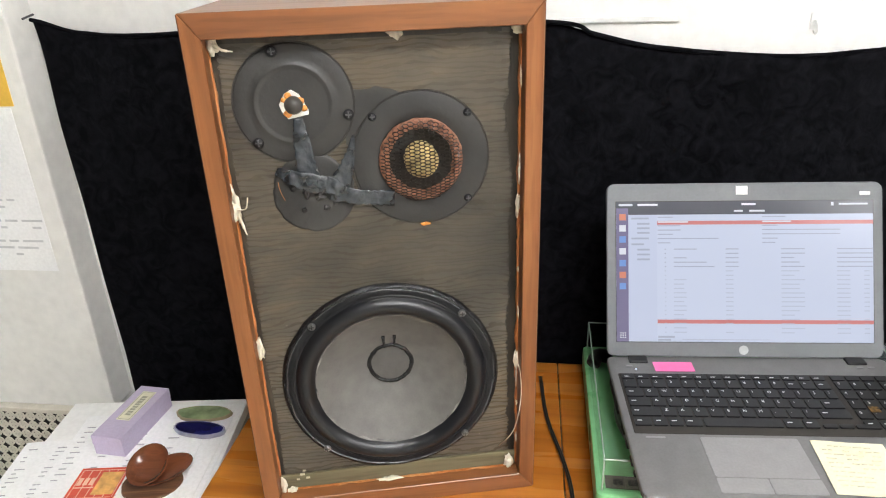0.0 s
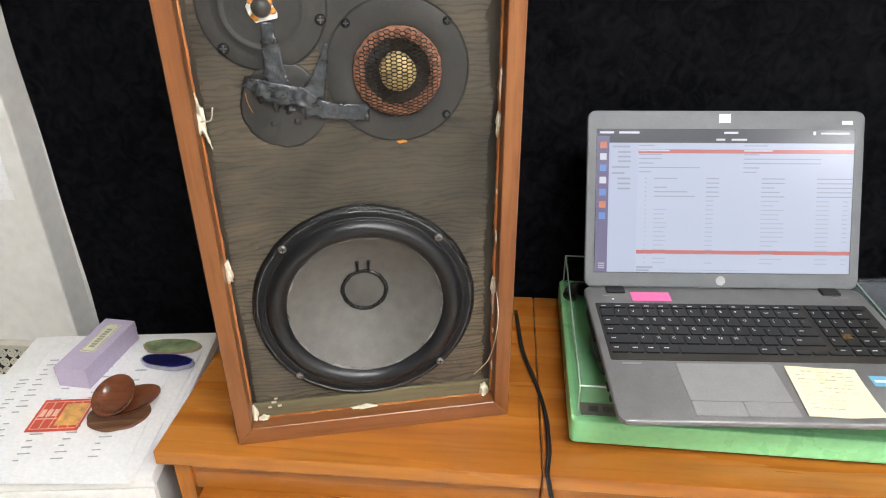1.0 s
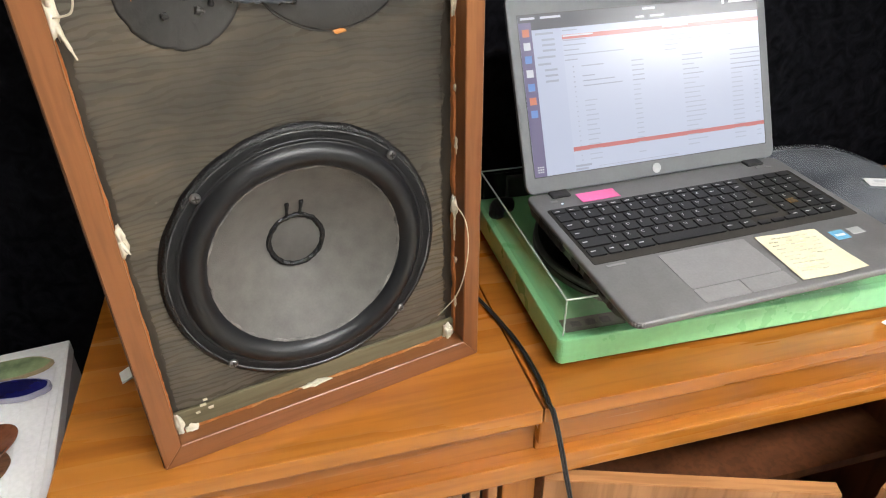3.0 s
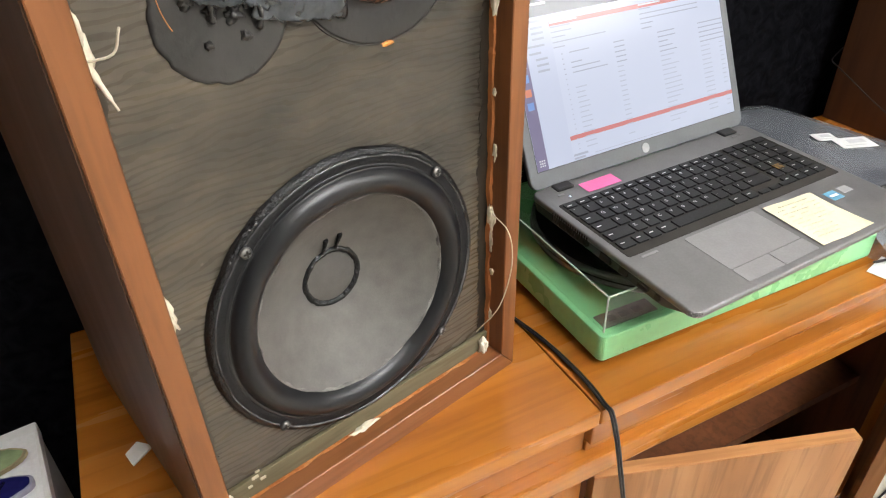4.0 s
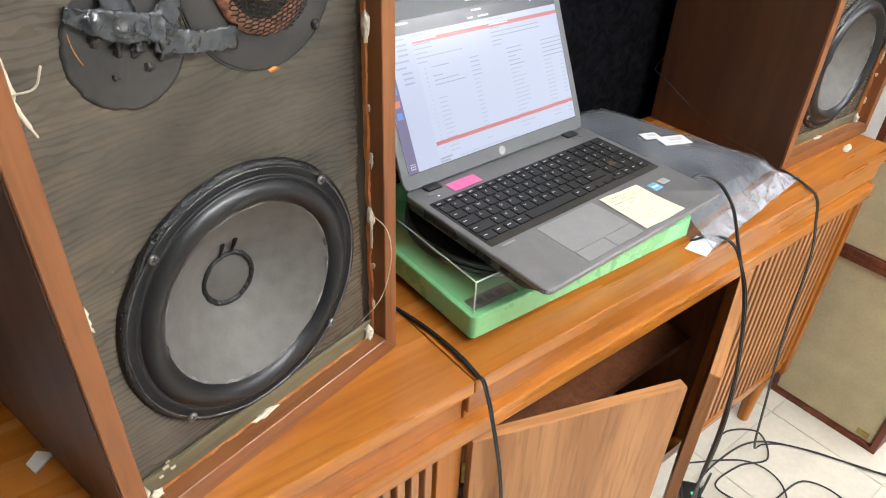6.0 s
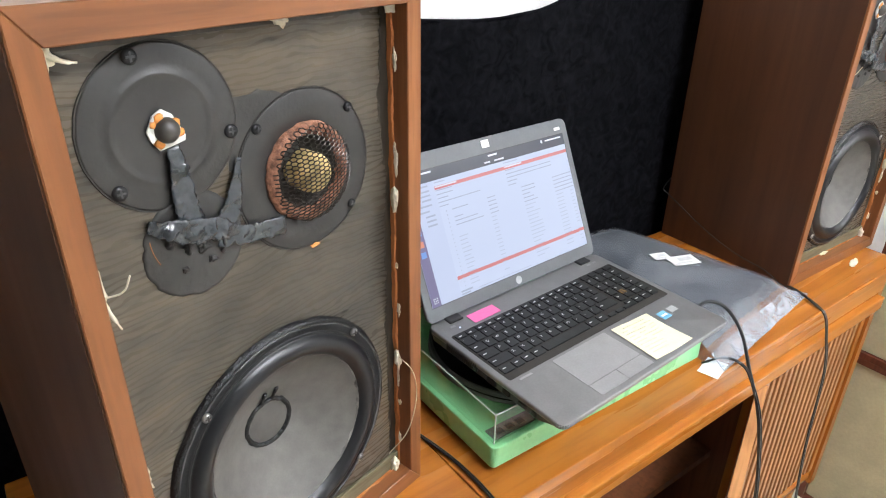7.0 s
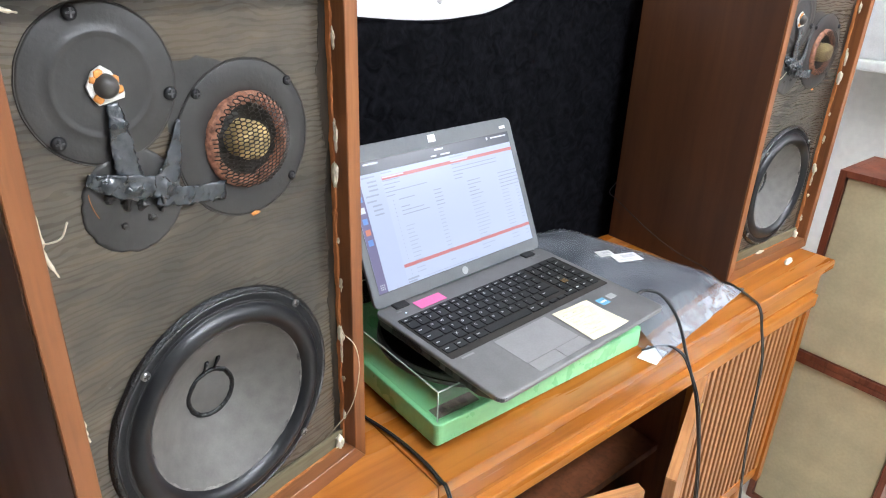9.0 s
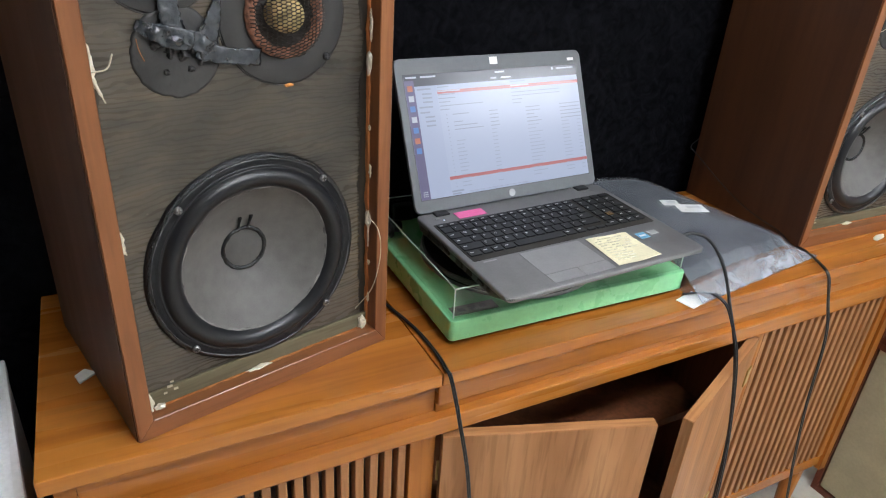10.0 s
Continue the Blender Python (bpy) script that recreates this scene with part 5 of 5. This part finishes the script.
for x0, y0, w, d, turn in ((0.700, 0.846, 0.060, 0.036, -18), (0.690, 0.884, 0.036, 0.026, -18)):
    lb = part("label", box(0, w, 0, d, 0, 0.0008), LABEL, bag, "white paper label")
    top = max(bag_point(u / 40, v / 40).z for u in range(41) for v in range(41) if math.hypot(*(bag_point(u / 40, v / 40).xy - Vector((x0 + w / 2, y0 + d / 2)))) < 0.03)
    lb.matrix_local = pose(x0, y0, top + 0.0006, 0, 1, turn)
    part("label_print", bars([(w * 0.35, w * 0.85, d * 0.45, d * 0.8), (w * 0.15, w * 0.8, d * 0.2, d * 0.26)], 0.0008, 0.001), PENCIL_GREY, lb)
single("paper_slip", box(0, 0.05, 0, 0.034, 0, 0.0008), PAPER, "white slip of paper under the plastic bag", "paper", pose(0.531, 0.630, H + 0.0006, 0, 0, 14))

# ---- cables ----
def cable(name, pts, r, label, twin=False, per=8):
    c = thing(name, label, "cable")
    part("sheath", tube(pts, r, 8, per), CABLE_MAT, c, smooth=True)
    if twin:
        part("sheath", tube([(x + 0.0028, y - 0.001, z) for x, y, z in pts], r, 8, per), CABLE_MAT, c, smooth=True)
    return c


cable("speaker_cable", [(0.036, 0.99, H + 0.004), (0.045, 0.884, H + 0.004), (0.064, 0.80, H + 0.004), (0.074, 0.74, H + 0.004), (0.076, 0.68, H + 0.004), (0.072, 0.640, H + 0.004), (0.074, 0.627, H - 0.004), (0.090, 0.621, H - 0.08), (0.116, 0.618, H - 0.22), (0.132, 0.612, 0.4), (0.14, 0.60, 0.15), (0.16, 0.59, 0.004), (0.3, 0.5, 0.004)], 0.0016, "black twin speaker cable hanging over the console", True)
cable("power_cable", [(0.523, 0.690, LZ + 0.012), (0.552, 0.688, LZ + 0.016), (0.574, 0.668, LZ + 0.008), (0.589, 0.640, LZ - 0.03), (0.605, 0.618, H - 0.005), (0.612, 0.585, 0.74), (0.622, 0.560, 0.60), (0.632, 0.552, 0.45), (0.675, 0.566, 0.25), (0.736, 0.58, 0.10), (0.807, 0.60, 0.006), (0.920, 0.63, 0.005)], 0.0030, "black laptop power cable hanging to the floor")
cable("signal_cable", [(0.542, 0.668, H + 0.006), (0.580, 0.655, H + 0.008), (0.593, 0.630, H + 0.005), (0.603, 0.612, H - 0.02), (0.611, 0.580, 0.73), (0.621, 0.553, 0.56), (0.636, 0.548, 0.40), (0.685, 0.57, 0.2), (0.777, 0.60, 0.02), (0.869, 0.62, 0.005)], 0.0017, "thin black signal cable hanging over the console", True)
cable("speaker_cable", [(0.913, 0.74, H + 0.004), (0.909, 0.705, H + 0.004), (0.888, 0.660, H + 0.005), (0.879, 0.630, H - 0.005), (0.883, 0.617, H - 0.05), (0.916, 0.611, 0.68), (0.942, 0.608, 0.48), (0.992, 0.602, 0.24), (1.066, 0.605, 0.03), (1.118, 0.60, 0.005), (1.180, 0.545, 0.004), (1.283, 0.36, 0.004), (1.345, 0.2, 0.004)], 0.0018, "black twin speaker cable hanging to the floor", True)
cable("thin_wire", [(0.935, 1.046, 0.958), (0.905, 1.040, 0.942), (0.906, 1.025, 0.932), (0.9065, 0.991, 0.916), (0.907, 0.945, 0.894), (0.9075, 0.887, 0.871), (0.907, 0.833, 0.857), (0.906, 0.771, 0.849), (0.904, 0.735, H + 0.006), (0.905, 0.705, H + 0.004)], 0.0011, "thin black wire hanging along the loudspeaker's side")
cable("floor_cable", [(0.998, 0.68, 0.006), (1.082, 0.683, 0.006), (1.144, 0.63, 0.006), (1.082, 0.568, 0.006), (0.998, 0.60, 0.007), (0.894, 0.60, 0.006), (0.936, 0.50, 0.006), (1.092, 0.475, 0.006), (1.113, 0.37, 0.006), (0.988, 0.30, 0.006)], 0.0024, "loose black cable coiled on the floor")
cable("floor_cable", [(0.832, 0.63, 0.006), (0.957, 0.64, 0.012), (1.102, 0.62, 0.007), (1.196, 0.52, 0.006), (1.300, 0.34, 0.006), (1.456, 0.22, 0.006)], 0.0026, "loose black cable trailing across the floor")
cable("floor_cable", [(0.874, 0.70, 0.006), (1.019, 0.60, 0.012), (1.040, 0.51, 0.006), (0.957, 0.45, 0.006), (0.874, 0.50, 0.006), (0.832, 0.60, 0.012)], 0.0022, "loose black cable coiled on the floor")
cable("wall_cable", [(1.70, 0.42, 0.90), (1.69, 0.40, 0.6), (1.66, 0.38, 0.3), (1.6, 0.35, 0.05), (1.5, 0.28, 0.004)], 0.005, "black cable hanging by the far wall")
strip = thing("power_strip", "small black power strip with pilot lights on the floor", "power strip", pose(0.79, 0.60, 0, 0, 0, 40))
part("case", box(-0.06, 0.06, -0.022, 0.022, 0, 0.03, 0.004), BLACK_PLASTIC, strip)
part("red_light", box(-0.03, -0.022, -0.004, 0.004, 0.03, 0.032), glow_material("red pilot light", (1, 0.08, 0.06), 2.0), strip)
part("green_light", box(0.02, 0.028, -0.004, 0.004, 0.03, 0.032), glow_material("green pilot light", (0.1, 0.8, 0.4), 1.0), strip)

# ---- stacked speakers beside the console ----
def bookshelf(z, nm):
    s = thing("grille_speaker", "cherry bookshelf loudspeaker with a beige linen grille, " + nm, "loudspeaker", pose(1.333, 0.711, z, 0, 0, -90), "stacked speakers")
    w, h, d, t = 0.305, 0.505, 0.20, 0.016
    # local x runs along the front, y goes inwards
    part("side_panel", box(0, t, 0, d, 0, h, 0.001), CHERRY, s)
    part("side_panel", box(w - t, w, 0, d, 0, h, 0.001), CHERRY, s)
    part("top_panel", box(t, w - t, 0, d, h - t, h, 0.001), CHERRY, s)
    part("bottom_panel", box(t, w - t, 0, d, 0, t, 0.001), CHERRY, s)
    part("back_panel", box(t, w - t, d - 0.012, d - 0.002, t, h - t), CHERRY, s)
    part("grille", box(t + 0.002, w - t - 0.002, 0.008, 0.02, t + 0.002, h - t - 0.002, 0.003), BEIGE_CLOTH, s, "beige linen grille cloth")
    part("badge", box(w - 0.062, w - 0.03, 0.006, 0.0085, 0.028, 0.045, 0.0008), BRASS, s, "small brass badge")
    return s


bookshelf(0.0, "on the floor")
bookshelf(0.506, "on top of another")

# ---- things on the sill ----
sack = bmesh.new()
bmesh.ops.create_icosphere(sack, subdivisions=5, radius=1)
for v in sack.verts:
    p = v.co.copy()
    k = 1 + 0.16 * noise.noise(p * 1.7) + 0.07 * noise.noise(p * 5 + Vector((3, 0, 0))) + 0.03 * noise.noise(p * 13)
    v.co = Vector((p.x * 0.082, p.y * 0.155, p.z * 0.19)) * k
    v.co.z = max(v.co.z, -0.14)
single("white_sack", sack, plain("white crumpled plastic", (0.78, 0.78, 0.78), 0.4, 0, 0.06, 30, 0.5, 60), "white crumpled plastic sack on the wall ledge", "bag", pose(1.862, 0.888, SILL + 0.14), smooth=True)
case = thing("mahogany_case", "glossy red-brown wooden case with gold inlay on the wall ledge", "box", pose(1.79, 0.655, SILL))
part("case_body", box(0, 0.14, -0.30, 0.075, 0.034, 0.192, 0.004), RED_BOX, case)
part("case_foot", box(-0.008, 0.148, -0.31, 0.085, 0, 0.020, 0.004), BLACK_PLASTIC, case)
part("case_moulding", box(-0.004, 0.144, -0.305, 0.080, 0.020, 0.034, 0.005), BLACK_PLASTIC, case)
for y0, z0, r in ((0.030, 0.125, 0.014), (0.022, 0.100, 0.010), (0.036, 0.088, 0.008)):
    part("inlay_curl", tube([(-0.0006, y0 + r * (1 - k / 14) * math.cos(k * 0.62), z0 + r * (1 - k / 14) * math.sin(k * 0.62)) for k in range(11)], 0.0012, 5, 3), BRASS, case, "gold inlaid curl")
sock = thing("wall_socket", "black plug in a wall socket", "socket", pose(RIGHT, 0.665, 1.138))
part("plate", box(-0.006, 0, -0.04, 0.04, -0.04, 0.04, 0.002), TRIM, sock)
part("plug", box(-0.05, -0.006, -0.022, 0.022, -0.022, 0.028, 0.006), BLACK_PLASTIC, sock)

# ---- the white drawer unit and what lies on it ----
UZ = 0.780
unit = thing("drawer_unit", "white lacquered drawer unit beside the console", "drawer unit", pose(-0.434, 0.640, 0, 0, 0, 7.0))
part("top", box(-0.310, 0, 0, 0.325, UZ - 0.02, UZ, 0.002), FURN, unit)
part("carcass", box(-0.308, -0.002, 0.012, 0.323, 0.03, UZ - 0.02), FURN_SIDE, unit, "grey sides")
for z0, z1 in ((0.04, 0.27), (0.275, 0.51), (0.515, UZ - 0.023)):
    dr = part("drawer_front", box(-0.307, -0.003, 0.001, 0.012, z0, z1, 0.0015), FURN, unit)
part("plinth", box(-0.300, -0.01, 0.03, 0.315, 0, 0.03), BLACK_PLASTIC, unit)


def page(x, y, turn, z, w=0.215, d=0.28, seed=0, lines=24, cols=4):
    p = thing("printed_sheet", "white printed sheet of paper in a loose pile", "paper", pose(x, y, z, 0, 0, turn), "papers on the unit")
    r = random.Random(seed)
    bm, rows = bmesh.new(), []
    for j in range(9):
        rows.append([bm.verts.new((-w * i / 8, d * j / 8, 0.0006 + 0.0012 * abs(noise.noise((i * 0.5, j * 0.5, seed))))) for i in range(9)])
    for a, b in zip(rows, rows[1:]):
        for i in range(8):
            bm.faces.new((a[i], b[i], b[i + 1], a[i + 1]))
    ext = bmesh.ops.extrude_face_region(bm, geom=bm.faces[:])
    for v in (g for g in ext["geom"] if isinstance(g, bmesh.types.BMVert)):
        v.co.z -= 0.0005
    bmesh.ops.recalc_face_normals(bm, faces=bm.faces[:])
    part("leaf", bm, PAPER, p)
    rects = []
    for k in range(lines):
        yy = d - 0.02 - k * (d - 0.035) / lines
        for c in range(cols):
            if r.random() < 0.8:
                x0 = -w + 0.012 + c * (w - 0.02) / cols
                rects.append((x0, x0 + r.uniform(0.12, 0.36) * (w - 0.02) / cols, yy, yy + 0.0014))
    part("print_bars", bars(rects, 0.0005, 0.0019), INK, p)["kind"] = "stuff"
    return p


page(-0.448, 0.668, 5.5, UZ + 0.0002, seed=3, w=0.20, d=0.28)
page(-0.557, 0.657, 11.0, UZ + 0.0022, seed=5, lines=18, cols=4, w=0.20, d=0.20)
page(-0.452, 0.622, 5.0, UZ + 0.0044, seed=1, w=0.205, d=0.285)
page(-0.470, 0.640, 9.0, UZ + 0.0066, seed=2, w=0.215, d=0.28, lines=20)
PZ = UZ + 0.0088
gift = thing("gift_box", "long lavender card box with a pale label, lying on papers", "box", pose(-0.657, 0.796, PZ - 0.002, 0, 0, -4.0))
part("lower_half", box(0, 0.052, 0, 0.132, 0, 0.019, 0.0008), LAVENDER, gift)
part("upper_half", box(-0.0005, 0.0525, -0.0005, 0.1325, 0.0192, 0.036, 0.0008), LAVENDER, gift)
lb = part("label", box(0.014, 0.038, 0.042, 0.118, 0.036, 0.0364), LAV_LABEL, gift, "pale yellow label")
part("label_rule", bars([(0.0155, 0.0162, 0.044, 0.116), (0.0358, 0.0365, 0.044, 0.116), (0.0162, 0.0358, 0.044, 0.0447), (0.0162, 0.0358, 0.1153, 0.116)], 0.0364, 0.0367), LAV_INK, lb)
part("label_print", bars([(0.0215, 0.0305, 0.054 + k * 0.0066, 0.0584 + k * 0.0066) for k in range(8)], 0.0364, 0.0367), LAV_INK, lb)
card = thing("red_card", "small red printed card with an orange picture panel", "card", pose(-0.645, 0.694, PZ, 0, 0, 8))
part("leaf", box(0, 0.072, 0, 0.066, 0, 0.0012), RED_CARD, card)
part("picture", bars([(0.036, 0.068, 0.010, 0.056)], 0.0012, 0.0015), ORANGE_CARD, card, "orange panel")
part("print_bars", bars([(0.006 + 0.009 * i, 0.0125 + 0.009 * i, 0.03, 0.045) for i in range(3)] + [(0.004, 0.034, 0.024, 0.026), (0.004, 0.068, 0.0605, 0.0615), (0.004, 0.068, 0.004, 0.005)] + [(0.004 + 0.0065 * i, 0.005 + 0.0065 * i, 0.005, 0.0605) for i in range(0, 11, 2)], 0.0012, 0.0014), CARD_INK, card)


def dish(x, y, z, rx, ry, h, tilt, turn, name, label):
    one = turned([(0, 0), (0.45, 0.0), (0.8, 0.35), (1.0, 1.0), (0.97, 1.02), (0.75, 0.5), (0.4, 0.16), (0, 0.14)], 48)
    one.transform(Matrix.Diagonal((rx, ry, h, 1)))
    return single(name, one, BOWL, label, "bowl", pose(x, y, z, tilt[0], tilt[1], turn), smooth=True)


coast = turned([(0, 0), (0.98, 0), (1.0, 0.4), (0.97, 1.0), (0, 1.0)], 48)
for v in coast.verts:
    v.co.x, v.co.y = v.co.x * 0.044 * (1 + 0.05 * noise.noise(v.co * 2)), v.co.y * 0.034 * (1 + 0.05 * noise.noise(v.co * 2.4))
    v.co.z *= 0.004
single("coaster", coast, COASTER, "rough brown wooden coaster lying on papers", "coaster", pose(-0.530, 0.738, PZ, 0, 0, 10))
dish(-0.516, 0.754, PZ + 0.0072, 0.042, 0.025, 0.011, (8, -5), 34, "spoon_dish", "dark oval wooden dish under a bowl")
dish(-0.533, 0.752, PZ + 0.0175, 0.0330, 0.0325, 0.016, (26, -8), 0, "wooden_bowl", "small dark polished wooden bowl")


def stone(x, y, lx, ly, h, turn, top, rim, label, seed):
    s = thing("agate_slice", label, "stone", pose(x, y, PZ, 0, 0, turn), "agate slices")
    ring = []
    for k in range(56):
        a = 2 * math.pi * k / 56
        q = 1 + 0.13 * noise.noise((math.cos(a) * 1.3 + seed, math.sin(a) * 1.3, seed)) + 0.03 * noise.noise((math.cos(a) * 6, math.sin(a) * 6, seed))
        ring.append((lx * q * math.cos(a), ly * q * math.sin(a)))
    part("rim", prism(ring, 0, h), rim, s)
    part("face", prism([(a * 0.93, b * 0.9) for a, b in ring], h, h + 0.0006), top, s, "polished face")


stone(-0.527, 0.901, 0.047, 0.019, 0.005, 4, AGATE_GREEN, AGATE_RIM, "slice of green agate with a brown rim", 2)
stone(-0.515, 0.860, 0.045, 0.017, 0.007, -4, AGATE_BLUE, AGATE_GREY, "slice of dark blue agate with a grey rim", 7)

single("card_scrap", prism([(0, 0), (0.026, 0.004), (0.02, 0.022), (0.004, 0.018)], 0, 0.003, 0.0006), PAPER, "small white scrap of card beside the speaker", "paper", pose(-0.372, 0.792, H + 0.0005, 0, 0, 30))

single("glue_smear", blob((0, 0, 0.0012), (0.024, 0.0075, 0.0013), 17, 0.3), GLUE, "cream smear of dried glue on the console", "glue", pose(1.135, 0.696, H, 0, 0, 12), smooth=True)

# ---- floor tiles ----
tile = mesh_of("floor_tile", box(-0.1515, 0.1515, -0.1515, 0.1515, -0.003, 0, 0.0008, 1), FLOOR)
for i in range(21):
    for j in range(14):
        x, y = LEFT + 0.15 + i * 0.3045, NEAR + 0.15 + j * 0.3045
        if (x < RIGHT or y < 0.1) and y < BACK:
            ob = new("floor_tile", tile)
            ob.parent = floor
            ob.location = (x, y, 0)
